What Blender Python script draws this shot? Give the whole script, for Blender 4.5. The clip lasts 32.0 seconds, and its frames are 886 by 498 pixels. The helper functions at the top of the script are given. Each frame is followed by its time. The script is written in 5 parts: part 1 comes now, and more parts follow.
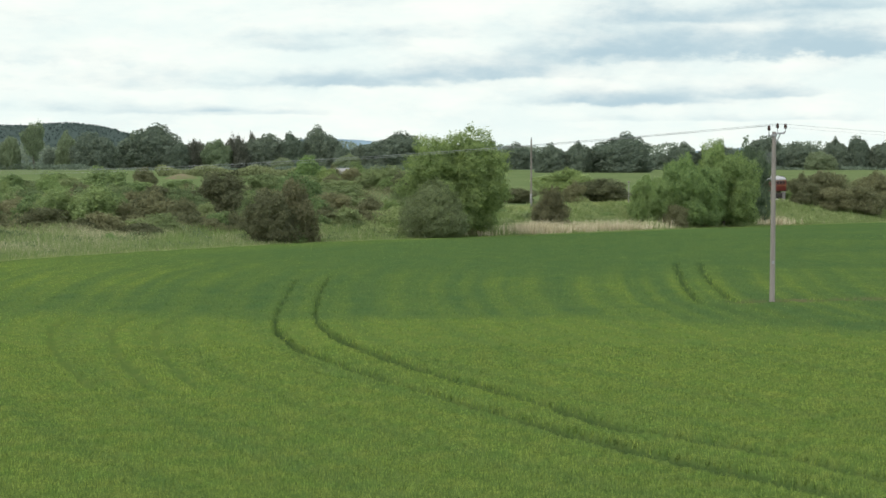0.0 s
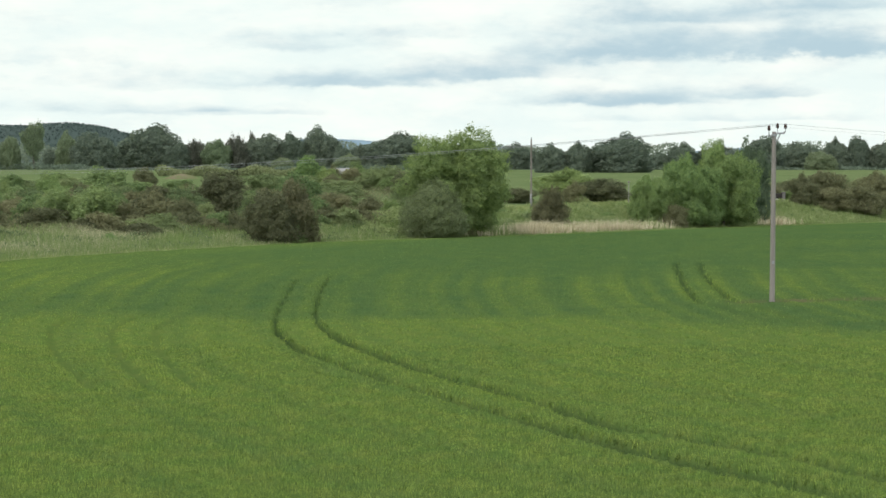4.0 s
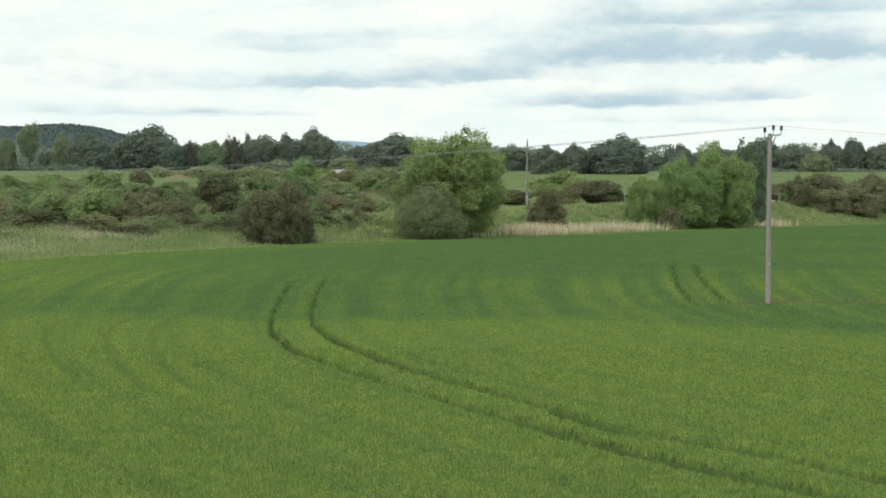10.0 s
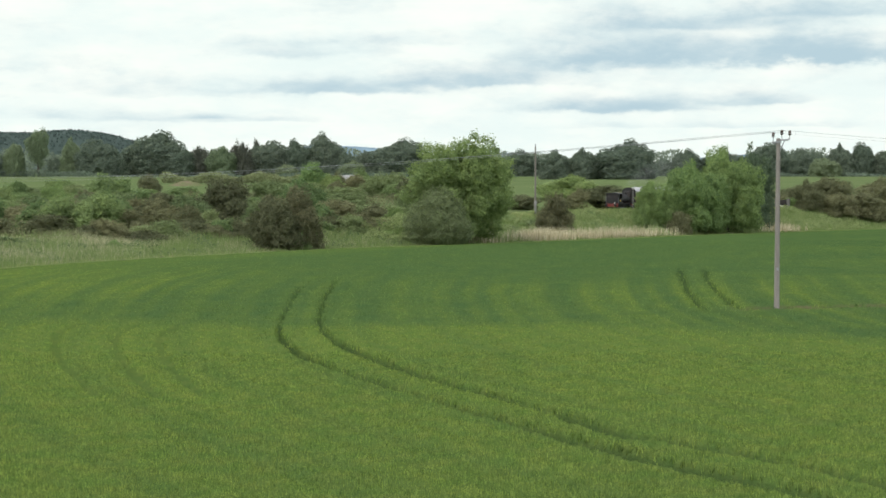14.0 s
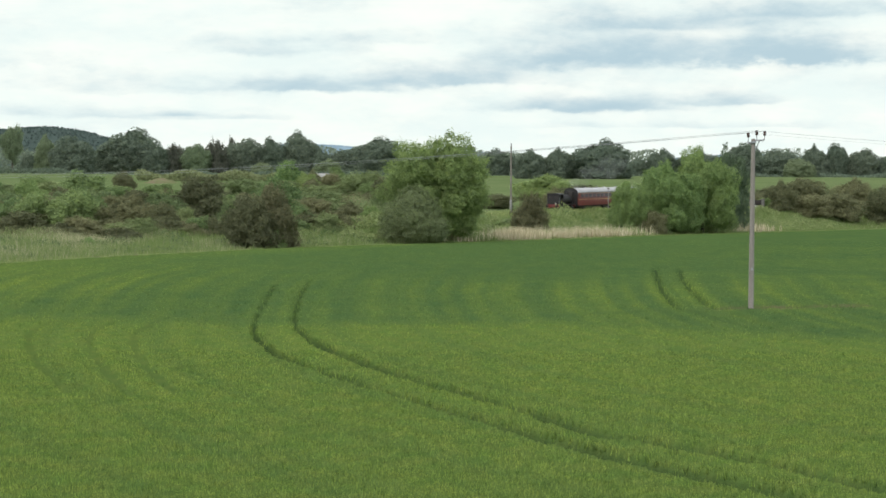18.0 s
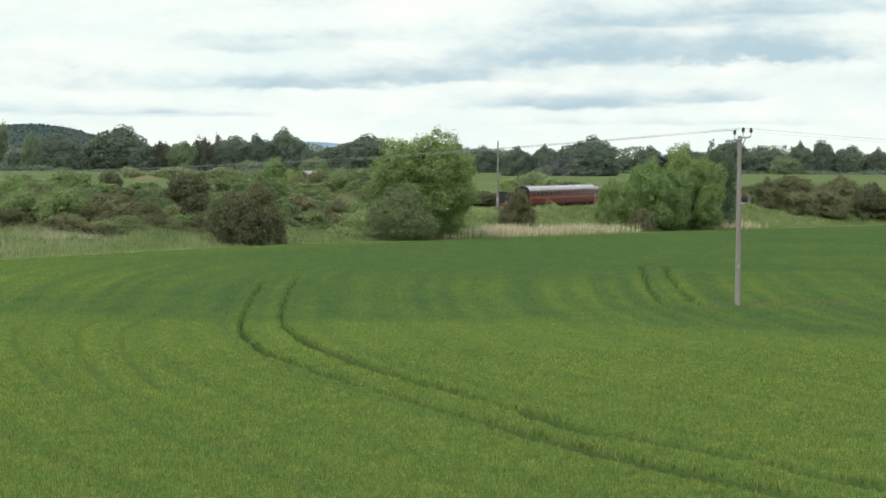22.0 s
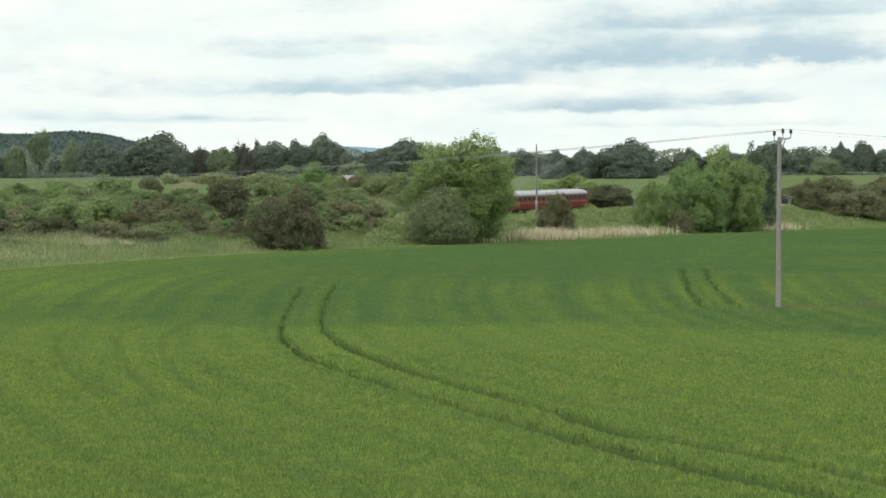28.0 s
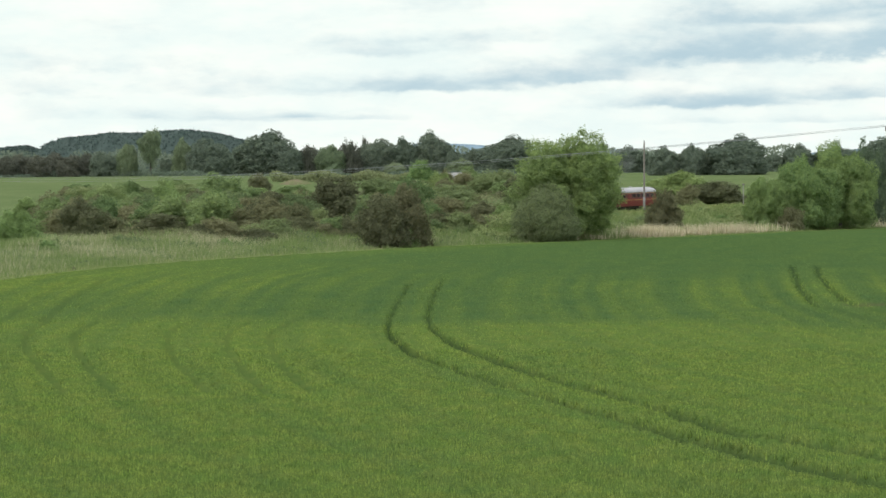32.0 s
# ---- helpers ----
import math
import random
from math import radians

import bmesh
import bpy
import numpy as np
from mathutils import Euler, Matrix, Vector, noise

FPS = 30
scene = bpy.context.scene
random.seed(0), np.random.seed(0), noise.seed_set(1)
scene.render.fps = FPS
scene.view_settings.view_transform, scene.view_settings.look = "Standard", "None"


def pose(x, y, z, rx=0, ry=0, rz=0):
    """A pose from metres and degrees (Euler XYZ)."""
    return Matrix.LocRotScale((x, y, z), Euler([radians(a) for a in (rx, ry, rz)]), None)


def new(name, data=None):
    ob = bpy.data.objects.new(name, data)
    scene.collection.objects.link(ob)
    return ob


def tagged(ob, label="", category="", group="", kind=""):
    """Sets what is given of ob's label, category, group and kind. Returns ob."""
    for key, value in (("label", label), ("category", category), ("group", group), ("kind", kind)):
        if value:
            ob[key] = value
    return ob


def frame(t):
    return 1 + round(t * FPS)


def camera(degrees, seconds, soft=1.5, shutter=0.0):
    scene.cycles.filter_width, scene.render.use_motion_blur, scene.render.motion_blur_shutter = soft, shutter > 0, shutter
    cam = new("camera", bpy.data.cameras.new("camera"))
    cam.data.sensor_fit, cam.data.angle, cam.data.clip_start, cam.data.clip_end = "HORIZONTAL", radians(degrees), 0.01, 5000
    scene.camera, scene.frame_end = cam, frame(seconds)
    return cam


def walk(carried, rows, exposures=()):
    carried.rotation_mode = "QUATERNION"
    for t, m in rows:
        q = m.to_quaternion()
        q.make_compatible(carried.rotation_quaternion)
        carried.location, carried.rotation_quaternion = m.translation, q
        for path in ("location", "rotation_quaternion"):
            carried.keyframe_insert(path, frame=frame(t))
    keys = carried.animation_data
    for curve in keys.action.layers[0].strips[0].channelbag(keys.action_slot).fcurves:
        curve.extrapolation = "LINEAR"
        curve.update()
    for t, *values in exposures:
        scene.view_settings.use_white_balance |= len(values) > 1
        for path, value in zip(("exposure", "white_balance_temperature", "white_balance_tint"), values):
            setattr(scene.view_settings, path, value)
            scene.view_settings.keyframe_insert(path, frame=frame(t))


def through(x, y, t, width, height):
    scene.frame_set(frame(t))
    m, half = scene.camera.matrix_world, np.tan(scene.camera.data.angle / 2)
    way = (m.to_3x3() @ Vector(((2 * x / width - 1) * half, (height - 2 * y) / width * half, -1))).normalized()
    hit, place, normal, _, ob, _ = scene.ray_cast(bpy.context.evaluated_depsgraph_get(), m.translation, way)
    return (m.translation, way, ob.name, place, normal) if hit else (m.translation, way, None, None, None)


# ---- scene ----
# the camera stands on a rise above the crop and swings on its tripod
EYE = 6.7
cam = camera(29.29, 32.0, soft=1.6)


def aim(yaw, pitch, roll):
    return pose(0, 0, EYE, 0, 0, yaw) @ pose(0, 0, 0, 90 + pitch) @ pose(0, 0, 0, 0, 0, roll)


AIMS = (
    (0, 0.002, -2.878, 0.002), (3.5, 0.002, -2.878, 0.002), (5.5, 0.002, -2.878, 0.002),
    (7.5, 0.002, -2.878, 0.002), (8, 0.003, -2.879, 0.005), (8.5, -0.057, -2.86, 0.036),
    (9, -0.022, -2.874, 0.058), (9.5, -0.227, -2.836, 0.097), (10, -0.137, -2.828, 0.058),
    (10.5, 0.119, -2.765, 0.006), (11, -0.026, -2.726, 0.059), (11.5, 0.155, -2.714, -0.036),
    (12, 0.174, -2.707, -0), (12.5, -0.086, -2.691, 0.085), (13, -0.323, -2.687, 0.169),
    (13.5, -0.374, -2.683, 0.159), (14, 0.146, -2.647, -0.034), (14.5, -0.289, -2.682, 0.195),
    (16.5, -0.42, -2.687, 0.273), (17, -0.684, -2.679, 0.175), (17.5, -0.708, -2.676, 0.268),
    (18, -0.688, -2.687, 0.245), (18.5, -0.315, -2.648, 0.015), (19, -0.22, -2.663, 0.115),
    (19.5, -0.362, -2.702, 0.235), (20, -0.736, -2.743, 0.232), (20.5, -1.001, -2.743, 0.234),
    (21, -0.696, -2.748, 0.181), (21.5, -0.891, -2.76, 0.347), (22, -1.132, -2.779, 0.218),
    (22.5, -0.913, -2.789, 0.165), (23, -1.033, -2.794, 0.305), (23.5, -1.147, -2.829, 0.109),
    (24, -0.738, -2.884, 0.181), (24.5, -0.679, -2.91, 0.148), (25, -0.649, -2.927, 0.079),
    (25.5, -0.917, -2.909, 0.297), (27.5, -0.238, -2.644, -0.167), (28, 0.193, -2.649, -0.239),
    (28.5, 0.369, -2.675, -0.229), (29, 0.663, -2.66, -0.341), (29.5, 1.208, -2.608, -0.529),
    (30, 2.31, -2.663, -0.467), (30.5, 3.215, -2.705, -0.419), (31, 3.117, -2.739, -0.325),
    (31.5, 3.176, -2.721, -0.758), (32, 3.808, -2.726, -0.439),
)
walk(cam, [(t, aim(a, b, c)) for t, a, b, c in AIMS])

# ---- light: a bright overcast afternoon with thin sun ----
SUN_ELEVATION, SUN_TURN = 48, 215
scene.view_settings.exposure = 0.0
world = bpy.data.worlds.new("sky")
scene.world = world
world.use_nodes = True
wn, wl = world.node_tree.nodes, world.node_tree.links
back = wn["Background"]
sky = wn.new("ShaderNodeTexSky")
sky.sky_type, sky.sun_disc = "NISHITA", False
sky.sun_elevation, sky.sun_rotation = radians(SUN_ELEVATION), radians(SUN_TURN)
dim = wn.new("ShaderNodeMix")
dim.data_type, dim.blend_type = "RGBA", "MULTIPLY"
dim.inputs[0].default_value = 1.0
dim.inputs[7].default_value = (0.10, 0.10, 0.10, 1)
cover = wn.new("ShaderNodeMix")
cover.data_type = "RGBA"
cover.inputs[0].default_value = 0.85
cover.inputs[7].default_value = (0.88, 0.94, 0.98, 1)
wl.new(sky.outputs[0], dim.inputs[6])
wl.new(dim.outputs[2], cover.inputs[6])
wl.new(cover.outputs[2], back.inputs[0])
back.inputs[1].default_value = 1.69

sun_lamp = bpy.data.lights.new("sun", "SUN")
sun_lamp.energy, sun_lamp.angle, sun_lamp.color = 1.88, radians(12), (1.0, 0.95, 0.86)
sun = new("sun", sun_lamp)
sun.matrix_world = pose(0, 0, 300, 90 - SUN_ELEVATION, 0, 180 - SUN_TURN)


# ---- materials ----
def graph(name):
    m = bpy.data.materials.new(name)
    m.use_nodes = True
    return m, m.node_tree.nodes, m.node_tree.links, m.node_tree.nodes["Principled BSDF"]


def mixed(nodes, links, fac, a, b):
    n = nodes.new("ShaderNodeMix")
    n.data_type = "RGBA"
    for slot, v in ((0, fac), (6, a), (7, b)):
        if isinstance(v, (int, float)):
            n.inputs[slot].default_value = v
        elif isinstance(v, tuple):
            n.inputs[slot].default_value = (*v, 1)
        else:
            links.new(v, n.inputs[slot])
    return n.outputs[2]


def calc(nodes, links, op, a, b=0.0, c=None):
    n = nodes.new("ShaderNodeMath")
    n.operation = op
    for slot, v in enumerate((a, b) if c is None else (a, b, c)):
        if isinstance(v, (int, float)):
            n.inputs[slot].default_value = v
        else:
            links.new(v, n.inputs[slot])
    return n.outputs[0]


def grain(nodes, links, scale, detail=3.0, stretch=(1, 1, 1), low=0.35, high=0.65, where="Object"):
    co = nodes.new("ShaderNodeTexCoord")
    mp = nodes.new("ShaderNodeMapping")
    mp.inputs[3].default_value = stretch
    links.new(co.outputs[where], mp.inputs[0])
    tex = nodes.new("ShaderNodeTexNoise")
    tex.inputs["Scale"].default_value, tex.inputs["Detail"].default_value = scale, detail
    links.new(mp.outputs[0], tex.inputs["Vector"])
    ramp = nodes.new("ShaderNodeMapRange")
    ramp.inputs[1].default_value, ramp.inputs[2].default_value = low, high
    links.new(tex.outputs[0], ramp.inputs[0])
    return ramp.outputs[0]


def surface(name, one, two, scale=3.0, fine=40.0, rough=0.8, metal=0.0, bump=0.2, third=None, stretch=(1, 1, 1), shine=0.5):
    """A worn surface: two colours mixed at a broad scale, a third by the fine grain."""
    m, n, l, b = graph(name)
    col = mixed(n, l, grain(n, l, scale, 4, stretch), one, two)
    small = grain(n, l, fine, 3, stretch)
    col = mixed(n, l, calc(n, l, "MULTIPLY", small, 0.5), col, third or tuple(0.6 * v for v in one))
    l.new(col, b.inputs["Base Color"])
    b.inputs["Roughness"].default_value, b.inputs["Metallic"].default_value = rough, metal
    b.inputs["Specular IOR Level"].default_value = shine
    if bump:
        bp = n.new("ShaderNodeBump")
        bp.inputs["Strength"].default_value, bp.inputs["Distance"].default_value = bump, 0.02
        l.new(small, bp.inputs["Height"])
        l.new(bp.outputs[0], b.inputs["Normal"])
    return m


def foliage(name, one, two, through=0.48, spread=0.45, rough=0.6):
    """Leaves: each its own shade between two greens, each plant its own lightness."""
    m, n, l, b = graph(name)
    geo, info = n.new("ShaderNodeNewGeometry"), n.new("ShaderNodeObjectInfo")
    col = mixed(n, l, geo.outputs["Random Per Island"], tuple(0.90 * q for q in one), tuple(1.16 * q for q in two))
    # older dark sprays and fresh yellower ones
    col = mixed(n, l, calc(n, l, "MULTIPLY", grain(n, l, 9.0, 3, low=0.50, high=0.66), 0.45), col, tuple(0.60 * q for q in one))
    col = mixed(n, l, calc(n, l, "MULTIPLY", grain(n, l, 13.0, 3, (1, 1, 1.3), low=0.52, high=0.68), 0.40), col, (1.32 * two[0], 1.28 * two[1], 1.0 * two[2]))
    hsv = n.new("ShaderNodeHueSaturation")
    l.new(calc(n, l, "MULTIPLY_ADD", info.outputs["Random"], spread, 1.0 - spread / 2), hsv.inputs["Value"])
    l.new(calc(n, l, "MULTIPLY_ADD", info.outputs["Random"], -0.03, 0.506), hsv.inputs["Hue"])
    l.new(col, hsv.inputs["Color"])
    l.new(hsv.outputs[0], b.inputs["Base Color"])
    b.inputs["Roughness"].default_value = rough
    b.inputs["Specular IOR Level"].default_value = 0.12
    t = n.new("ShaderNodeBsdfTranslucent")
    l.new(hsv.outputs[0], t.inputs[0])
    mix = n.new("ShaderNodeMixShader")
    mix.inputs[0].default_value = through
    l.new(b.outputs[0], mix.inputs[1])
    l.new(t.outputs[0], mix.inputs[2])
    l.new(mix.outputs[0], n["Material Output"].inputs[0])
    return m


def crop_surface(name, through, gain=1.0, vary=1.0):
    """Young cereal: two greens by the vigour of the crop, mottled, darker green in the wheel ruts."""
    m, n, l, b = graph(name)
    at = n.new("ShaderNodeAttribute")
    at.attribute_name = "vigour"
    ru = n.new("ShaderNodeAttribute")
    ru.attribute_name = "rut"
    def tint(*rgb):
        return tuple(gain * q for q in rgb)

    soil = n.new("ShaderNodeAttribute")
    soil.attribute_name = "bare"
    light = mixed(n, l, grain(n, l, 1.1, 4), tint(0.116, 0.180, 0.040), tint(0.156, 0.199, 0.047))
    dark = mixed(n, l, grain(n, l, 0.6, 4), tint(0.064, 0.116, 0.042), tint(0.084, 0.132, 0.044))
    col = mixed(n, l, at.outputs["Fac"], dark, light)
    col = mixed(n, l, calc(n, l, "MULTIPLY", grain(n, l, 5.5, 3, low=0.45, high=0.62), 0.35), col, (0.040, 0.085, 0.020))
    if through:
        geo, hsv = n.new("ShaderNodeNewGeometry"), n.new("ShaderNodeHueSaturation")
        l.new(calc(n, l, "MULTIPLY_ADD", geo.outputs["Random Per Island"], vary, 1.0 - vary / 2), hsv.inputs["Value"])
        l.new(calc(n, l, "MULTIPLY_ADD", geo.outputs["Random Per Island"], -0.03, 0.51), hsv.inputs["Hue"])
        l.new(col, hsv.inputs["Color"])
        col = hsv.outputs[0]
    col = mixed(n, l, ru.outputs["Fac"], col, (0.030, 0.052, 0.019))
    col = mixed(n, l, soil.outputs["Fac"], col, (0.115, 0.105, 0.055))
    l.new(col, b.inputs["Base Color"])
    b.inputs["Roughness"].default_value = 0.85
    b.inputs["Specular IOR Level"].default_value = 0.0
    bp = n.new("ShaderNodeBump")
    bp.inputs["Strength"].default_value, bp.inputs["Distance"].default_value = 0.5, 0.08
    l.new(grain(n, l, 14.0, 4), bp.inputs["Height"])
    l.new(bp.outputs[0], b.inputs["Normal"])
    if through:
        t = n.new("ShaderNodeBsdfTranslucent")
        l.new(col, t.inputs[0])
        mix = n.new("ShaderNodeMixShader")
        mix.inputs[0].default_value = through
        l.new(b.outputs[0], mix.inputs[1])
        l.new(t.outputs[0], mix.inputs[2])
        l.new(mix.outputs[0], n["Material Output"].inputs[0])
    return m


# ground sheet darker than its blades: shade between them put into the colour
CROP_SHADED = crop_surface("crop", 0.0, 0.80)
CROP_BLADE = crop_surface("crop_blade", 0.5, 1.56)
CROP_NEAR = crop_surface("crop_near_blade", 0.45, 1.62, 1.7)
MEADOW = surface("meadow", (0.096, 0.132, 0.054), (0.124, 0.156, 0.068), 0.07, 1.1, 0.9, bump=0.4, third=(0.072, 0.096, 0.040), shine=0.0)
BANK = surface("bank_turf", (0.112, 0.160, 0.056), (0.160, 0.192, 0.080), 0.12, 1.6, 0.9, bump=0.5, third=(0.056, 0.088, 0.032), shine=0.0)
BARK = surface("bark", (0.080, 0.068, 0.052), (0.128, 0.112, 0.088), 3, 30, 0.95, bump=0.6, stretch=(1, 1, 0.2))
LEAF_BRIGHT = foliage("leaf_bright", (0.162, 0.250, 0.098), (0.240, 0.334, 0.126), spread=0.14)
LEAF_MID = foliage("leaf_mid", (0.136, 0.210, 0.090), (0.200, 0.280, 0.114))
LEAF_GREY = foliage("leaf_grey", (0.150, 0.210, 0.096), (0.206, 0.264, 0.120))
LEAF_BROWN = foliage("leaf_brown", (0.144, 0.160, 0.086), (0.198, 0.208, 0.110))
LEAF_THORN = foliage("leaf_thorn", (0.112, 0.124, 0.068), (0.156, 0.164, 0.088), spread=0.2)
LEAF_DARK = foliage("leaf_dark", (0.116, 0.168, 0.104), (0.160, 0.214, 0.128))
# far trees: haze of distance put into the greyed, bluish greens
LEAF_FAR_HAZED = foliage("leaf_far_hazed", (0.146, 0.190, 0.144), (0.178, 0.222, 0.160), spread=0.16)
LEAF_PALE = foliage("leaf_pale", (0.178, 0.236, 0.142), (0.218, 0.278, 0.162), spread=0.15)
LEAF_FIR = foliage("leaf_fir", (0.112, 0.124, 0.098), (0.148, 0.156, 0.118), spread=0.2)
# hill woods: bluer still, haze again part of the leaf colour
LEAF_HILL_HAZED = foliage("leaf_hill_hazed", (0.078, 0.112, 0.104), (0.104, 0.144, 0.128), spread=0.2)
LEAF_WILLOW = foliage("leaf_willow", (0.170, 0.208, 0.106), (0.232, 0.272, 0.134), spread=0.1)


def grass_surface(name, greens, straws):
    """Wild grass: green or bleached by the patch it stands in, each blade its own shade."""
    m, n, l, b = graph(name)
    geo, tone = n.new("ShaderNodeNewGeometry"), n.new("ShaderNodeAttribute")
    tone.attribute_name = "tone"
    green = mixed(n, l, geo.outputs["Random Per Island"], *greens)
    straw = mixed(n, l, geo.outputs["Random Per Island"], *straws)
    col = mixed(n, l, tone.outputs["Fac"], green, straw)
    l.new(col, b.inputs["Base Color"])
    b.inputs["Roughness"].default_value, b.inputs["Specular IOR Level"].default_value = 0.8, 0.05
    t = n.new("ShaderNodeBsdfTranslucent")
    l.new(col, t.inputs[0])
    mix = n.new("ShaderNodeMixShader")
    mix.inputs[0].default_value = 0.4
    l.new(b.outputs[0], mix.inputs[1])
    l.new(t.outputs[0], mix.inputs[2])
    l.new(mix.outputs[0], n["Material Output"].inputs[0])
    return m


TALL_GRASS = grass_surface("tall_grass", ((0.140, 0.208, 0.066), (0.216, 0.288, 0.098)), ((0.300, 0.296, 0.172), (0.560, 0.520, 0.345)))
GREEN_GRASS = foliage("green_grass", (0.195, 0.255, 0.100), (0.300, 0.350, 0.150), 0.4, 0.2)
STRAW = foliage("straw", (0.38, 0.34, 0.20), (0.80, 0.71, 0.52), 0.2)
# the blue-grey of far haze is put into the hills' base colour
HAZY_MOOR = surface("hazy_moor", (0.164, 0.246, 0.312), (0.213, 0.295, 0.353), 0.004, 0.03, 1.0, bump=0)
POLE_WOOD = surface("pole_wood", (0.200, 0.180, 0.160), (0.264, 0.240, 0.216), 2, 40, 0.9, bump=0.5, stretch=(1, 1, 0.08))
OLD_WOOD = surface("old_wood", (0.150, 0.136, 0.112), (0.215, 0.198, 0.164), 2, 40, 0.9, bump=0.5, stretch=(1, 1, 0.08))
WHITE_PAINT = surface("white_paint", (0.576, 0.576, 0.560), (0.640, 0.640, 0.624), 3, 30, 0.6, third=(0.400, 0.384, 0.360))
STEEL = surface("galvanised_steel", (0.288, 0.296, 0.304), (0.368, 0.376, 0.384), 4, 40, 0.45, 0.7)
CERAMIC = surface("brown_ceramic", (0.036, 0.018, 0.013), (0.056, 0.024, 0.016), 8, 60, 0.15, bump=0)
CABLE = surface("cable", (0.260, 0.272, 0.284), (0.330, 0.342, 0.352), 2, 30, 0.5, 0.5, bump=0)
MAROON = surface("maroon_paint", (0.150, 0.027, 0.023), (0.182, 0.034, 0.028), 0.8, 20, 0.35, bump=0.05, third=(0.136, 0.019, 0.016))
UPPER = surface("weathered_maroon", (0.108, 0.032, 0.026), (0.132, 0.040, 0.032), 0.9, 20, 0.4, bump=0.05)
LINING = surface("lining", (0.480, 0.304, 0.096), (0.528, 0.344, 0.120), 2, 30, 0.5, bump=0)
ROOF_GREY = surface("roof_grey", (0.304, 0.300, 0.304), (0.368, 0.364, 0.368), 0.8, 12, 0.6, bump=0.1, third=(0.288, 0.280, 0.280))
BLACK = surface("engine_black", (0.010, 0.010, 0.011), (0.018, 0.017, 0.016), 2, 25, 0.55, bump=0.1, third=(0.024, 0.021, 0.018), shine=0.3)
GRIME = surface("underframe_grime", (0.028, 0.024, 0.022), (0.044, 0.038, 0.032), 2, 20, 0.85)
RED = surface("buffer_red", (0.130, 0.020, 0.017), (0.164, 0.025, 0.020), 2, 30, 0.45, bump=0.05)
BRASS = surface("brass", (0.496, 0.360, 0.128), (0.560, 0.400, 0.160), 5, 40, 0.25, 0.95, bump=0)
IRON = surface("rail_iron", (0.104, 0.080, 0.068), (0.152, 0.120, 0.104), 3, 30, 0.6, 0.6)
BALLAST = surface("ballast", (0.136, 0.124, 0.112), (0.192, 0.176, 0.160), 1.2, 9, 0.95, bump=0.8)
STONE = surface("grey_stone", (0.240, 0.232, 0.216), (0.304, 0.296, 0.280), 1.5, 9, 0.9, bump=0.5)

# the grey stone again in about half its tone, for the bridge
DARK_STONE = surface("dark_stone", (0.120, 0.114, 0.104), (0.170, 0.160, 0.146), 1.5, 9, 0.9, bump=0.5)


def glass():
    m, n, l, b = graph("window_glass")
    b.inputs["Base Color"].default_value = (0.050, 0.044, 0.044, 1)
    b.inputs["Roughness"].default_value = 0.12
    b.inputs["Specular IOR Level"].default_value = 0.22
    l.new(calc(n, l, "MULTIPLY_ADD", grain(n, l, 3.0), 0.2, 0.08), b.inputs["Roughness"])
    return m


GLASS = glass()


# ---- making meshes ----
def solid(name, verts, faces, material, smooth=False):
    """A mesh from arrays: verts (n, 3), faces (m, k)."""
    verts, faces = np.asarray(verts, np.float32), np.asarray(faces, np.int32)
    me = bpy.data.meshes.new(name)
    me.vertices.add(len(verts))
    me.vertices.foreach_set("co", verts.ravel())
    count, k = faces.shape
    me.loops.add(count * k)
    me.loops.foreach_set("vertex_index", faces.ravel())
    me.polygons.add(count)
    me.polygons.foreach_set("loop_start", np.arange(0, count * k, k, dtype=np.int32))
    me.polygons.foreach_set("use_smooth", np.full(count, smooth))
    me.update(calc_edges=True)
    me.materials.append(material)
    return me


def part(name, bm, material, parent=None, label=""):
    """Links a bmesh, or a mesh that stands already, as one object under its thing."""
    if isinstance(bm, bmesh.types.BMesh):
        me = bpy.data.meshes.new(name)
        bm.to_mesh(me)
        bm.free()
        me.materials.append(material)
    else:
        me = bm
    ob = new(name, me)
    ob.parent = parent
    return tagged(ob, label)


def box(cx, cy, cz, sx, sy, sz, bevel=0.0, bm=None):
    bm = bm or bmesh.new()
    made = bmesh.ops.create_cube(bm, size=1.0, matrix=Matrix.Translation((cx, cy, cz)) @ Matrix.Diagonal((sx, sy, sz, 1)))
    if bevel:
        edges = list({e for v in made["verts"] for e in v.link_edges})
        bmesh.ops.bevel(bm, geom=edges, offset=bevel, segments=2, affect="EDGES", profile=0.5)
    return bm


def rod(a, b, r0, r1=None, sides=10, bm=None):
    bm = bm or bmesh.new()
    a, b = Vector(a), Vector(b)
    turn = (b - a).to_track_quat("Z", "Y").to_matrix().to_4x4()
    bmesh.ops.create_cone(bm, cap_ends=True, segments=sides, radius1=r0, radius2=r0 if r1 is None else r1,
                          depth=(b - a).length, matrix=Matrix.Translation((a + b) / 2) @ turn)
    return bm


def smooth(bm):
    for f in bm.faces:
        f.smooth = True
    return bm


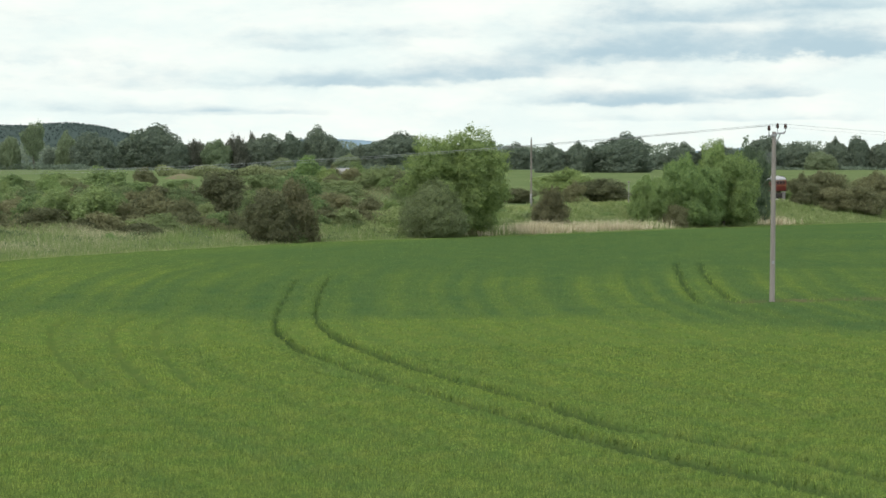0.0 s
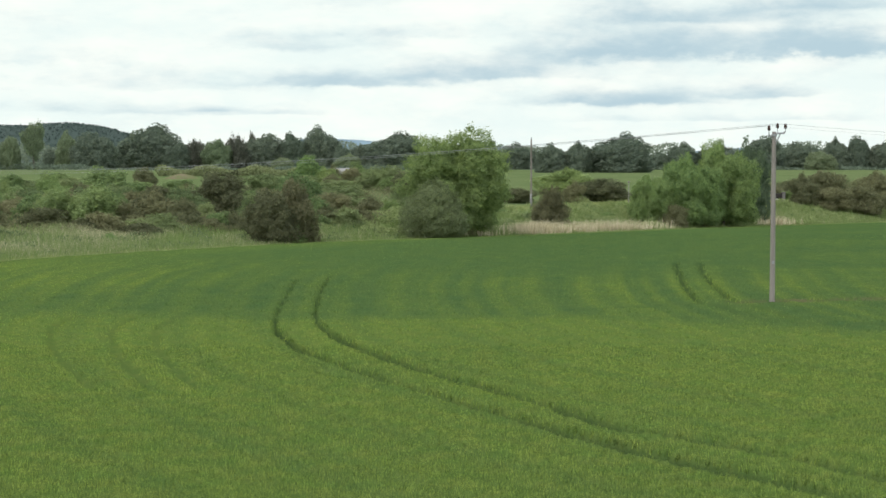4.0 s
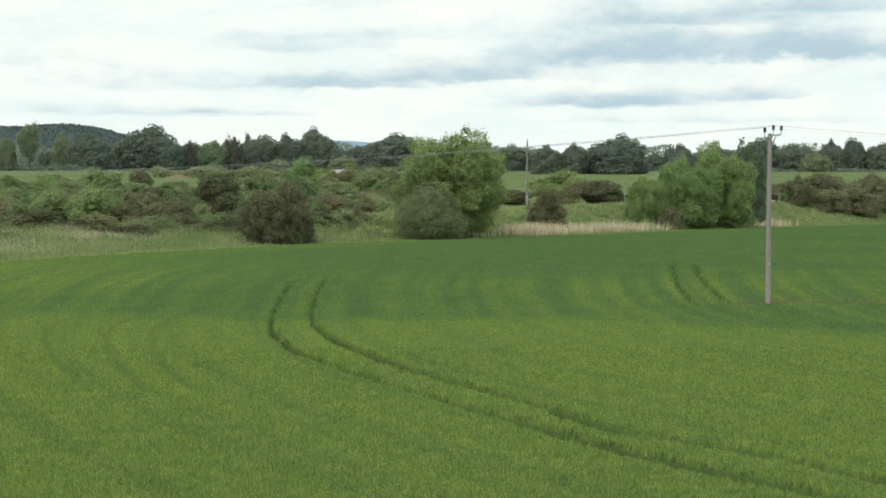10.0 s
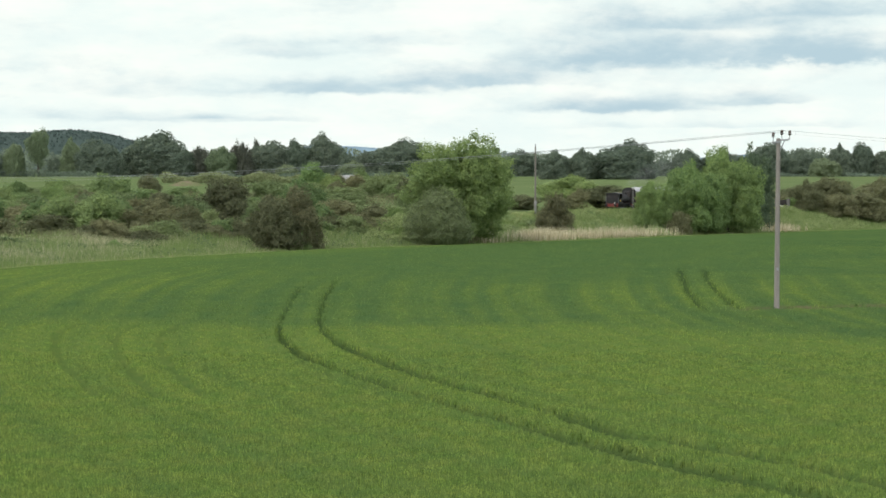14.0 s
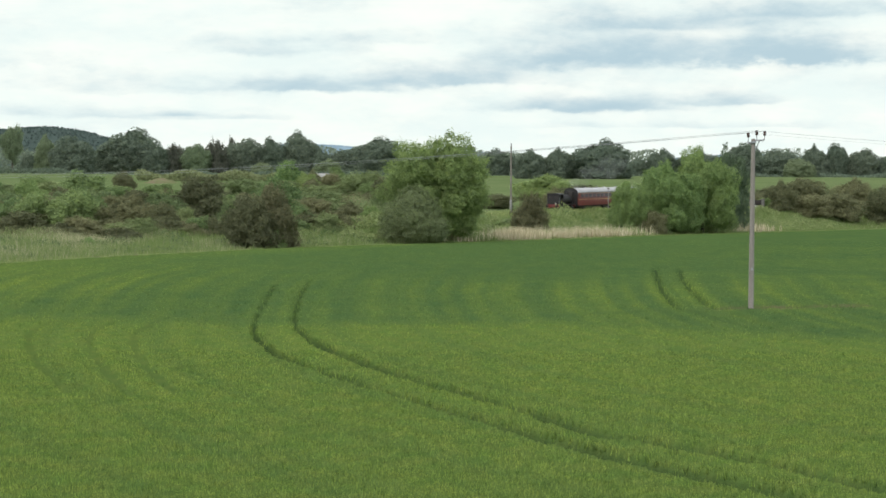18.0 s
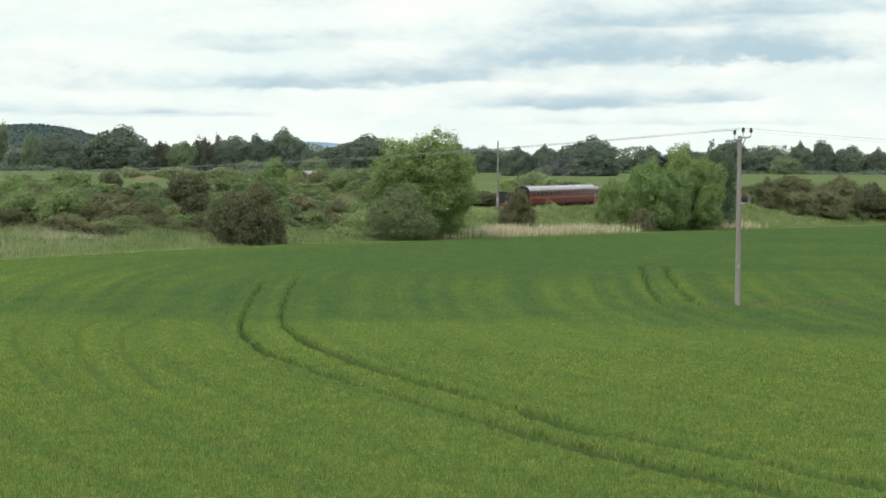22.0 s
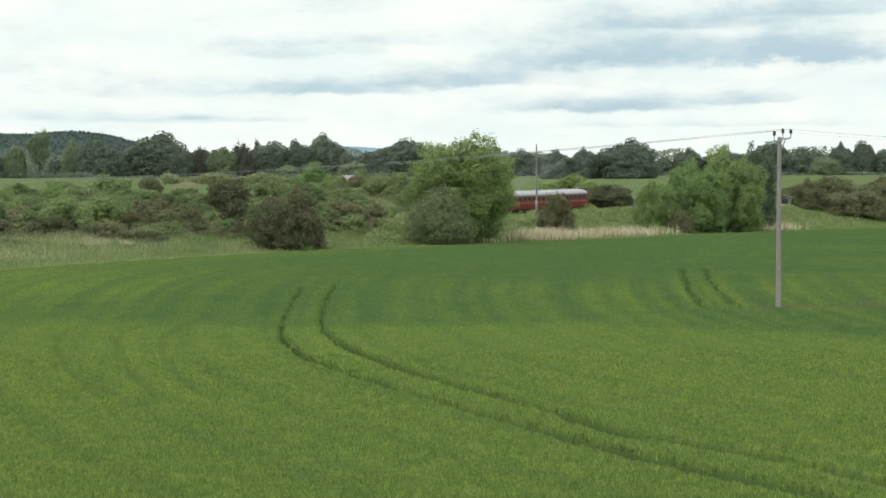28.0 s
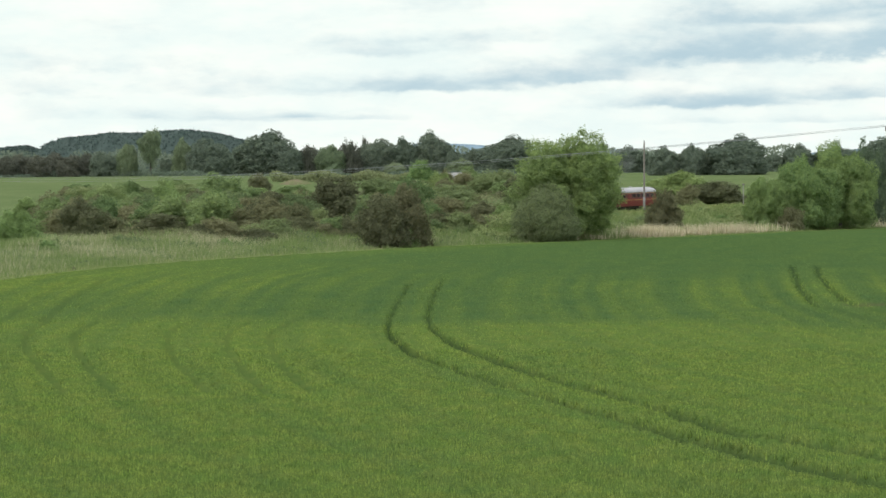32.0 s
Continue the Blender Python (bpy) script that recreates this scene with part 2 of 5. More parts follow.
def lathe(profile, sides=16, axis="Z", at=(0, 0, 0), bm=None):
    """A turned body from (radius, height) pairs."""
    bm = bm or bmesh.new()
    rings = []
    for r, h in profile:
        ring = []
        for k in range(sides):
            a = 2 * math.pi * k / sides
            p = Vector((r * math.cos(a), r * math.sin(a), h))
            if axis == "X":
                p = Vector((h, p.x, p.y))
            elif axis == "Y":
                p = Vector((p.x, h, p.y))
            ring.append(bm.verts.new(p + Vector(at)))
        rings.append(ring)
    for lo, hi in zip(rings, rings[1:]):
        for k in range(sides):
            bm.faces.new((lo[k], lo[(k + 1) % sides], hi[(k + 1) % sides], hi[k]))
    bm.faces.new(rings[0][::-1])
    bm.faces.new(rings[-1])
    bmesh.ops.recalc_face_normals(bm, faces=bm.faces[:])
    return bm


def extruded(outline, x0, x1, bm=None):
    """A body along x with the (y, z) outline."""
    bm = bm or bmesh.new()
    a = [bm.verts.new((x0, y, z)) for y, z in outline]
    b = [bm.verts.new((x1, y, z)) for y, z in outline]
    n = len(outline)
    for k in range(n):
        bm.faces.new((a[k], a[(k + 1) % n], b[(k + 1) % n], b[k]))
    bm.faces.new(a[::-1])
    bm.faces.new(b)
    bmesh.ops.recalc_face_normals(bm, faces=bm.faces[:])
    return bm


# ---- the lie of the land ----
EDGE_Y = (60, 115, 134, 150, 179, 197, 221, 249, 279, 306, 500)
EDGE_X = (-38.5, -37.6, -35, -29, -15.7, -2.2, 15.9, 34.5, 57, 80, 230)
RAIL_AT, RAIL_WAY, RAIL_TOP, RAIL_RISE = (20.7, 273.0), (0.616, 0.788), -0.15, 0.009


def ease(a, b, v):
    t = np.clip((v - a) / (b - a), 0, 1)
    return t * t * (3 - 2 * t)


def edge_x(y):
    return (np.interp(y - 6, EDGE_Y, EDGE_X) + np.interp(y, EDGE_Y, EDGE_X) + np.interp(y + 6, EDGE_Y, EDGE_X)) / 3


def beyond(x, y):
    """Metres past the edge of the crop, towards the railway."""
    return (edge_x(y) - x) * 0.8


def along_rail(x, y):
    return (x - RAIL_AT[0]) * RAIL_WAY[0] + (y - RAIL_AT[1]) * RAIL_WAY[1]


def off_rail(x, y):
    return (y - RAIL_AT[1]) * RAIL_WAY[0] - (x - RAIL_AT[0]) * RAIL_WAY[1]


def ground_z(x, y):
    x, y = np.asarray(x, float), np.asarray(y, float)
    field = -0.34 - 0.017 * np.clip(y - 82, 0, 818)
    p = beyond(x, y)
    bank = field + (-0.8 - field) * ease(3, 21, p)
    far = np.interp(y, (0, 240, 300, 450, 600, 1000, 4500), (-0.9, -0.9, 1.4, 4.0, 5.1, 6.0, 6.7))
    side = ease(31, 60, p) * (y > 60)
    z = bank + (far - bank) * side
    lump = 0.16 * np.sin(x * 0.31 + 1.3 * np.sin(y * 0.13)) * np.sin(y * 0.23 + 1.1 * np.sin(x * 0.17))
    z = z + lump * ease(1, 8, p) * (1 - ease(300, 400, y))
    z = z + 4.6 * np.exp(-((x - 112) / 17) ** 2 - ((y - 356) / 26) ** 2)
    d = np.abs(off_rail(x, y))
    near = (1 - ease(2.6, 6.0, d)) * (y > 150) * (y < 420)
    return z + (RAIL_TOP + RAIL_RISE * along_rail(x, y) - 0.38 - z) * near


def spaced(a, b, first, growth):
    out, step = [a], first
    while out[-1] < b:
        out.append(out[-1] + step)
        step *= growth
    return np.array(out)


def sheet(xs, ys, height):
    gx, gy = np.meshgrid(xs, ys)
    v = np.stack([gx, gy, height(gx, gy)], -1).reshape(-1, 3)
    n, m = len(xs), len(ys)
    i = (np.arange(m - 1)[:, None] * n + np.arange(n - 1)).ravel()
    return v, np.stack([i, i + 1, i + n + 1, i + n], -1)


xs = np.concatenate([-spaced(140, 4800, 4, 1.12)[::-1], np.arange(-138, 139, 1.6), spaced(140, 4800, 4, 1.12)])
ys = np.concatenate([-spaced(20, 4800, 6, 1.3)[::-1], np.arange(-14, 420, 1.6), spaced(422, 4800, 3, 1.05)])
v, f = sheet(xs, ys, ground_z)
ground = tagged(part("ground", solid("ground", v, f, MEADOW, True), MEADOW), "rolling green farmland and pasture", "ground", kind="structure")
ground.data.materials.append(BANK)
mid = v[f].mean(1)
ground.data.polygons.foreach_set("material_index", ((beyond(mid[:, 0], mid[:, 1]) > -2) & (beyond(mid[:, 0], mid[:, 1]) < 40) & (mid[:, 1] > 60) & (mid[:, 1] < 420)).astype(np.int32))

# ---- the crop, with tractor ruts pressed into it ----
RUT_ONE = ((8.6, 32.8), (7.2, 35.5), (5.6, 37.8), (3.07, 42), (1.6, 45.2), (-0.23, 49), (-2.6, 54.3), (-4.74, 59.5), (-5.5, 62.2), (-6.15, 65.2), (-6.72, 68.2), (-7.1, 71), (-7.38, 75), (-7.77, 81.7), (-8.3, 90), (-8.97, 104))
RUT_TWO = ((12.6, 31.8), (9.4, 36), (7.9, 38.5), (6.3, 40.8), (4.5, 42.8), (3.3, 45.9), (1.44, 50.2), (-0.35, 53.9), (-2.5, 59.9), (-3.4, 62.7), (-4.2, 65.8), (-4.95, 69.2), (-5.4, 72), (-5.65, 75), (-6.0, 79.5), (-6.7, 94), (-7.36, 111))
TRACK = ((-30.0, 112), (-28.2, 101), (-26.0, 89), (-24.0, 80), (-22.8, 74))
TRACK_TWO = tuple((x - 1.9, y) for x, y in TRACK)
RUT_THREE = ((12.5, 81.8), (12.55, 84.5), (13.6, 95), (15.6, 112), (17.6, 128))
RUT_FOUR = ((14.35, 82.3), (14.3, 84.5), (15.4, 96), (17.2, 112), (19.4, 128))
FAINT = [tuple(((u + du) * d, d) for du, d in ((0.015, 73.9), (0.0017, 69.3), (0.0, 64.8), (0.005, 59.1), (0.0133, 54.9), (0.025, 50.2))) for u in (-0.320, -0.290, -0.233, -0.197, -0.171)]
BARE = ((14.6, 82.2), (15.2, 82.5), (16.2, 82.8), (17.5, 83.2), (21.6, 84.3))
# curved shade of a swell in the ground, put into the crop's colour
SHADE_BANDS = (((5.5, 77), (8.9, 79.2), (12.2, 81)), ((13.0, 81), (13.1, 78), (13.4, 75), (14.1, 72.6), (15.1, 71), (16.8, 70.3), (18.5, 70.2)), ((14.6, 79.5), (15.1, 75.8), (15.2, 72.3)))


def rounded(line, times=2):
    """The same line with its corners cut."""
    for _ in range(times):
        cut = [line[0]]
        for (ax, ay), (bx, by) in zip(line, line[1:]):
            cut += [(0.75 * ax + 0.25 * bx, 0.75 * ay + 0.25 * by), (0.25 * ax + 0.75 * bx, 0.25 * ay + 0.75 * by)]
        line = cut + [line[-1]]
    return line


RUT_ONE, RUT_TWO = rounded(RUT_ONE), rounded(RUT_TWO)
FAINT = [rounded(q, 1) for q in FAINT]


def to_line(x, y, line):
    best = np.full(x.shape, 1e9)
    lx, ly = [q[0] for q in line], [q[1] for q in line]
    near = (x > min(lx) - 3) & (x < max(lx) + 3) & (y > min(ly) - 3) & (y < max(ly) + 3)
    px, py = x[near], y[near]
    least = np.full(px.shape, 1e9)
    for (ax, ay), (bx, by) in zip(line, line[1:]):
        dx, dy = bx - ax, by - ay
        t = np.clip(((px - ax) * dx + (py - ay) * dy) / (dx * dx + dy * dy), 0, 1)
        least = np.minimum(least, np.hypot(px - ax - t * dx, py - ay - t * dy))
    best[near] = least
    return best


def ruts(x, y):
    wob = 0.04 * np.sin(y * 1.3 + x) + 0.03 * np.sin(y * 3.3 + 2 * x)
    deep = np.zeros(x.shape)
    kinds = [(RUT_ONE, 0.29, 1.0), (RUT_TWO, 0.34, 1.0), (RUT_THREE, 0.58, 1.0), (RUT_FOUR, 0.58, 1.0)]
    for line, wide, much in kinds + [(q, 0.22, 0.24) for q in FAINT] + [(SHADE_BANDS[0], 0.3, 0.2), (SHADE_BANDS[1], 0.4, 0.25), (SHADE_BANDS[2], 0.35, 0.25)] + [(BARE, 0.8, 0.7), (TRACK, 0.3, 0.24), (TRACK_TWO, 0.3, 0.2)]:
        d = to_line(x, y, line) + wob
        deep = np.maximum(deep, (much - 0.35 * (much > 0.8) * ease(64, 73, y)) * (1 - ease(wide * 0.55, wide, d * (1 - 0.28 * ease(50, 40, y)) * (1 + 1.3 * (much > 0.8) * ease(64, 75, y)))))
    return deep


def waves(x, y, seed):
    r = np.random.RandomState(seed)
    out = np.zeros(x.shape)
    for k in range(9):
        a, q = r.uniform(0, math.pi), r.uniform(0.5, 1.6)
        out += np.sin((x * math.cos(a) + y * math.sin(a)) * q + r.uniform(0, 6) + 1.5 * np.sin((x * math.sin(a) - y * math.cos(a)) * q * 0.6))
    return out / 4.0


# the middle of the wheel ruts, carried on to both ends of the field: the seed rows run beside it
ROWS_LINE = ((40, 12), (23, 23), (10.4, 33.5), (6.0, 39.5), (1.5, 47.3), (-1.9, 54.7), (-4.5, 62.5), (-5.8, 68.7), (-6.5, 75), (-7.0, 83), (-7.8, 97), (-7.9, 112), (-6.6, 130), (-3.8, 149), (2, 172), (12, 200), (40, 250), (110, 350))


def drill(x, y):
    """Metres to the side of the wheel ruts, right of them positive."""
    best, out = np.full(x.shape, 1e9), np.zeros(x.shape)
    for (ax, ay), (bx, by) in zip(ROWS_LINE, ROWS_LINE[1:]):
        dx, dy = bx - ax, by - ay
        t = np.clip(((x - ax) * dx + (y - ay) * dy) / (dx * dx + dy * dy), 0, 1)
        ox, oy = x - ax - t * dx, y - ay - t * dy
        d = np.hypot(ox, oy)
        near = d < best
        out = np.where(near, np.where(dy * ox - dx * oy > 0, d, -d), out)
        best = np.minimum(best, d)
    return out


def away(x, y):
    """The rows' own coordinate past the crest, where they run off and spread a little."""
    middle = np.interp(y, (62, 68.7, 75, 83, 97, 112, 130, 149, 172, 200, 250), (-4.4, -5.8, -6.5, -7.0, -7.8, -7.9, -6.6, -3.8, 2, 12, 36))
    return (x - middle) / np.interp(y, (75, 82, 112, 128), (1, 1, 1.2, 1.25))


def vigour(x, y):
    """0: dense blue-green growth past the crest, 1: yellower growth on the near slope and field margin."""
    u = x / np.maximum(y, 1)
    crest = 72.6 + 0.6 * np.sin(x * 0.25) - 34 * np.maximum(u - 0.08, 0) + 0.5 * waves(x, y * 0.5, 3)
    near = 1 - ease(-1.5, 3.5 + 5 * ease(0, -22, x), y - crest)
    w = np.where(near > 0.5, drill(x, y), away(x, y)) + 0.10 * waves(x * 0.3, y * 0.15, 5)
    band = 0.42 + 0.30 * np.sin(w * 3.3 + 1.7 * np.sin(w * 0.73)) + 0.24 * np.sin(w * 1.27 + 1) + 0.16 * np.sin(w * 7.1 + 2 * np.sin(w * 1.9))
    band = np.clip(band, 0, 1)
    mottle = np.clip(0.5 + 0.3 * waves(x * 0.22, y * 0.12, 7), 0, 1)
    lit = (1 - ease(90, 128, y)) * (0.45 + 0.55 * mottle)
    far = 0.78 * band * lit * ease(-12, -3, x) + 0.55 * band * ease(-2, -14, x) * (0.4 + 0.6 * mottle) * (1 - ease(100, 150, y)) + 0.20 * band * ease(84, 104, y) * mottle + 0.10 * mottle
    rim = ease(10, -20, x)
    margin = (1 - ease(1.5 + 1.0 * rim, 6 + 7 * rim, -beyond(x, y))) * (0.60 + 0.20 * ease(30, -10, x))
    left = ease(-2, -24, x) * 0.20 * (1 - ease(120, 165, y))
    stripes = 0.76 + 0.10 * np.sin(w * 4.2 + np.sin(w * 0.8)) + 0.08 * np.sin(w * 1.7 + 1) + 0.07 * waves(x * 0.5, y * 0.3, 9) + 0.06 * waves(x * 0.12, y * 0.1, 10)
    # vigour is lowered along these bands to paint the swell's shade
    to_shade = np.minimum(to_line(x, y, SHADE_BANDS[0]) * 3.0 + 0.8, to_line(x, y, SHADE_BANDS[1])) + 0.3 * waves(x, y, 17)
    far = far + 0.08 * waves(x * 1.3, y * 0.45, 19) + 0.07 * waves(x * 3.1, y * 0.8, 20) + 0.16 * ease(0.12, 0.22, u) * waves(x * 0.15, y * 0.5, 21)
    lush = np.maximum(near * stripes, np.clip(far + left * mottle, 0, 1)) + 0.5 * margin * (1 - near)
    return np.clip(lush * (1 - 0.5 * (1 - ease(0.4, 2.6, to_shade))), 0, 1)


def crop_top(x, y):
    return ground_z(x, y) + 0.06 + (0.30 + 0.03 * waves(x * 1.7, y * 1.7, 2) + 0.03 * waves(x * 9, y * 6, 4) * (y < 90) + 0.022 * np.sin(drill(x, y) * 4.2) * (y < 72)) * (1 - ruts(x, y)) * ease(0.2, 0.9, -beyond(x, y))


def named(me, name, values):
    at = me.attributes.new(name, "FLOAT", "POINT")
    at.data.foreach_set("value", np.asarray(values, np.float32).ravel())


us = np.concatenate([np.linspace(-0.62, -0.40, 12)[:-1], np.linspace(-0.40, 0.36, 420), np.linspace(0.36, 0.62, 12)[1:]])
rs = spaced(20, 330, 0.14, 1.0072)
gu, gy = np.meshgrid(us, rs)
gx = np.minimum(gu * gy, edge_x(gy) + 400)
gx = np.maximum(gx, np.where(gu < 0, edge_x(gy), -1e9))
gx = np.where((gu >= 0) | (gx > edge_x(gy)), np.maximum(gx, edge_x(gy)), gx)
v = np.stack([gx, gy, crop_top(gx, gy)], -1).reshape(-1, 3)
n, m = len(us), len(rs)
i = (np.arange(m - 1)[:, None] * n + np.arange(n - 1)).ravel()
f = np.stack([i, i + 1, i + n + 1, i + n], -1)
wide = np.ptp(v[f][:, :, 0], axis=1) > 0.002
crop = solid("crop_field", v, f[wide], CROP_SHADED, True)
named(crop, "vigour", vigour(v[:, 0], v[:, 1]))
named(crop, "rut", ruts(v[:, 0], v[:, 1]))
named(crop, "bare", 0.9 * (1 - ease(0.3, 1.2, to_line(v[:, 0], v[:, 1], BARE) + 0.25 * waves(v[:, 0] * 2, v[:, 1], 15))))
tagged(part("crop_field", crop, CROP_SHADED), "green young cereal crop with tractor wheel ruts", "crop field", kind="structure")


def blades(name, x, y, z, tall, wide, lean, count, material, seed, tags=None):
    """Tufts of upright blades, each a slim triangle."""
    r = np.random.RandomState(seed)
    k = len(x) * count
    x, y, z, tall, wide = (np.repeat(q, count) for q in (x, y, z, tall, wide))
    x, y = x + r.normal(0, 1, k) * wide * 1.5, y + r.normal(0, 1, k) * wide * 1.5
    turn, tip = r.uniform(0, 2 * math.pi, k), r.uniform(0, 2 * math.pi, k)
    tall = tall * r.uniform(0.6, 1.15, k)
    ax, ay = np.cos(turn) * wide / 2, np.sin(turn) * wide / 2
    lx, ly = np.cos(tip) * tall * lean, np.sin(tip) * tall * lean
    v = np.stack([np.stack([x - ax, y - ay, z], -1), np.stack([x + ax, y + ay, z], -1), np.stack([x + lx, y + ly, z + tall], -1)], 1).reshape(-1, 3)
    me = solid(name, v, np.arange(3 * k).reshape(-1, 3), material)
    if tags:
        for key, fn in tags.items():
            named(me, key, np.repeat(fn(x, y), 3))
    return me


def ragged(a, b):
    return np.clip(vigour(a, b) + np.random.RandomState(5).normal(0, 1, a.shape) * (0.31 - 0.10 * ease(36, 55, b) - 0.10 * ease(62, 85, b)), 0, 1)


r = np.random.RandomState(11)
count = 420000
y = 27.0 * (215 / 27.0) ** r.uniform(0, 1, count)
x = r.uniform(-0.40, 0.34, count) * y
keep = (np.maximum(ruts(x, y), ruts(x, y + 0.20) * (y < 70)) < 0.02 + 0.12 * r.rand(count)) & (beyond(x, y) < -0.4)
x, y = x[keep], y[keep]
tall = (0.15 + 0.10 * r.rand(len(x))) * (1 - 0.35 * ease(80, 160, y))
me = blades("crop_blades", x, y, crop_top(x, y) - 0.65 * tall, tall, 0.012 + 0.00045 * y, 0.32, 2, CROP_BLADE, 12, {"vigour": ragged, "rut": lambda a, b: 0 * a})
tagged(part("crop_blades", me, CROP_BLADE), "fine upright blades of young cereal", "crop", kind="stuff")
count = 440000
y = 26.0 * (62 / 26.0) ** r.uniform(0, 1, count)
x = r.uniform(-0.40, 0.36, count) * y
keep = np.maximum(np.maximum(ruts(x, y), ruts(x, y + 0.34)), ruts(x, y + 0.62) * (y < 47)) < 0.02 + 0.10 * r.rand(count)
x, y = x[keep], y[keep]
tall = 0.20 + 0.16 * r.rand(len(x))
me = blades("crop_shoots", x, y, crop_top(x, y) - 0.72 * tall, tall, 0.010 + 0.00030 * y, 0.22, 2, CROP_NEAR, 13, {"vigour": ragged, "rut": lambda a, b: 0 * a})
tagged(part("crop_shoots", me, CROP_NEAR), "upright shoots of young cereal on the near slope", "crop", kind="stuff")

# ---- sky and distance ----
def cloud_material():
    m, n, l, b = graph("cloud")
    co = n.new("ShaderNodeTexCoord")
    sep = n.new("ShaderNodeSeparateXYZ")
    l.new(co.outputs["Object"], sep.inputs[0])
    u = calc(n, l, "DIVIDE", sep.outputs[0], 4300.0)
    h = calc(n, l, "DIVIDE", calc(n, l, "SUBTRACT", sep.outputs[2], 6.7), 4300.0)
    # layers draw together towards the horizon
    lift = calc(n, l, "LOGARITHM", calc(n, l, "ADD", calc(n, l, "MAXIMUM", h, 0.0), 0.035), math.e)
    vec = n.new("ShaderNodeCombineXYZ")
    l.new(calc(n, l, "MULTIPLY", u, 19.0), vec.inputs[0])
    l.new(calc(n, l, "MULTIPLY", lift, 3.8), vec.inputs[1])

    def cloud(scale, detail, shift, low, high):
        t = n.new("ShaderNodeTexNoise")
        t.inputs["Scale"].default_value, t.inputs["Detail"].default_value = scale, detail
        t.inputs["Roughness"].default_value = 0.6
        mv = n.new("ShaderNodeVectorMath")
        mv.operation = "ADD"
        mv.inputs[1].default_value = (shift, shift * 0.7, shift)
        l.new(vec.outputs[0], mv.inputs[0])
        l.new(mv.outputs[0], t.inputs["Vector"])
        r = n.new("ShaderNodeMapRange")
        r.interpolation_type = "SMOOTHSTEP"
        r.inputs[1].default_value, r.inputs[2].default_value = low, high
        l.new(t.outputs[0], r.inputs[0])
        return r.outputs[0]

    # grey banks: centre and half size, in shares of the distance
    warp = calc(n, l, "MULTIPLY_ADD", cloud(1.6, 5, 2.0, 0.2, 0.8), 0.9, -0.45)
    total = 0.0
    side = calc(n, l, "MULTIPLY_ADD", cloud(1.1, 4, 7.0, 0.2, 0.8), 1.2, -0.6)
    for cu, ch, wu, wh, much in ((-0.058, 0.0465, 0.052, 0.0052, 0.95), (0.028, 0.0515, 0.050, 0.0065, 0.85), (0.118, 0.0660, 0.062, 0.013, 0.80), (0.112, 0.0600, 0.030, 0.005, 0.5), (0.226, 0.0660, 0.050, 0.013, 1.0),
                                 (0.112, 0.0355, 0.056, 0.0042, 1.0), (-0.085, 0.0690, 0.050, 0.0065, 0.50), (-0.015, 0.0760, 0.06, 0.005, 0.35), (0.190, 0.0395, 0.024, 0.0040, 0.7), (0.150, 0.0840, 0.05, 0.005, 0.55), (0.240, 0.0900, 0.06, 0.006, 0.6),
                                 (-0.100, 0.0290, 0.026, 0.0015, 0.55), (-0.132, 0.0310, 0.012, 0.0016, 0.5), (-0.235, 0.060, 0.06, 0.010, 0.40), (-0.150, 0.0440, 0.06, 0.005, 0.40), (-0.19, 0.0300, 0.07, 0.0035, 0.45), (0.17, 0.0255, 0.09, 0.0020, 0.45), (-0.29, 0.045, 0.06, 0.006, 0.4)):
        du = calc(n, l, "ADD", calc(n, l, "DIVIDE", calc(n, l, "SUBTRACT", u, cu), wu), calc(n, l, "MULTIPLY", side, 0.6))
        dh = calc(n, l, "ADD", calc(n, l, "DIVIDE", calc(n, l, "SUBTRACT", h, ch), wh), warp)
        dh = calc(n, l, "MAXIMUM", calc(n, l, "MULTIPLY", dh, 0.62), calc(n, l, "MULTIPLY", dh, -2.8))
        q = calc(n, l, "ADD", calc(n, l, "MULTIPLY", du, du), calc(n, l, "MULTIPLY", dh, dh))
        total = calc(n, l, "MULTIPLY_ADD", calc(n, l, "EXPONENT", calc(n, l, "MULTIPLY", q, -0.9)), much, total)
    # torn edges and thin streaks
    vec = n.new("ShaderNodeCombineXYZ")
    l.new(calc(n, l, "MULTIPLY", u, 24.0), vec.inputs[0])
    l.new(calc(n, l, "MULTIPLY", h, 68.0), vec.inputs[1])
    torn = cloud(1.0, 8, 4.0, 0.22, 0.78)
    thin = cloud(0.30, 6, 9.0, 0.34, 0.66)
    field = calc(n, l, "ADD", calc(n, l, "MULTIPLY", total, 0.80), calc(n, l, "MULTIPLY_ADD", torn, 0.42, -0.24))
    field = calc(n, l, "MULTIPLY_ADD", calc(n, l, "MULTIPLY", thin, calc(n, l, "MINIMUM", calc(n, l, "MULTIPLY", h, 16.0), 1.0)), 0.34, field)
    soft = n.new("ShaderNodeMapRange")
    soft.interpolation_type = "SMOOTHSTEP"
    soft.inputs[1].default_value, soft.inputs[2].default_value = 0.02, 1.12
    l.new(field, soft.inputs[0])
    bright = mixed(n, l, cloud(0.6, 6, 6.0, 0.3, 0.7), (0.865, 0.975, 0.945), (1.0, 1.04, 0.975))
    col = mixed(n, l, soft.outputs[0], bright, (0.490, 0.650, 0.725))
    e = n.new("ShaderNodeEmission")
    l.new(col, e.inputs[0])
    l.new(e.outputs[0], n["Material Output"].inputs[0])
    return m


CLOUD = cloud_material()
az, up = np.radians(np.linspace(-62, 62, 90)), np.array([-120, 0, 300, 700, 1300, 2200, 3200.0])
ga, gz = np.meshgrid(az, up)
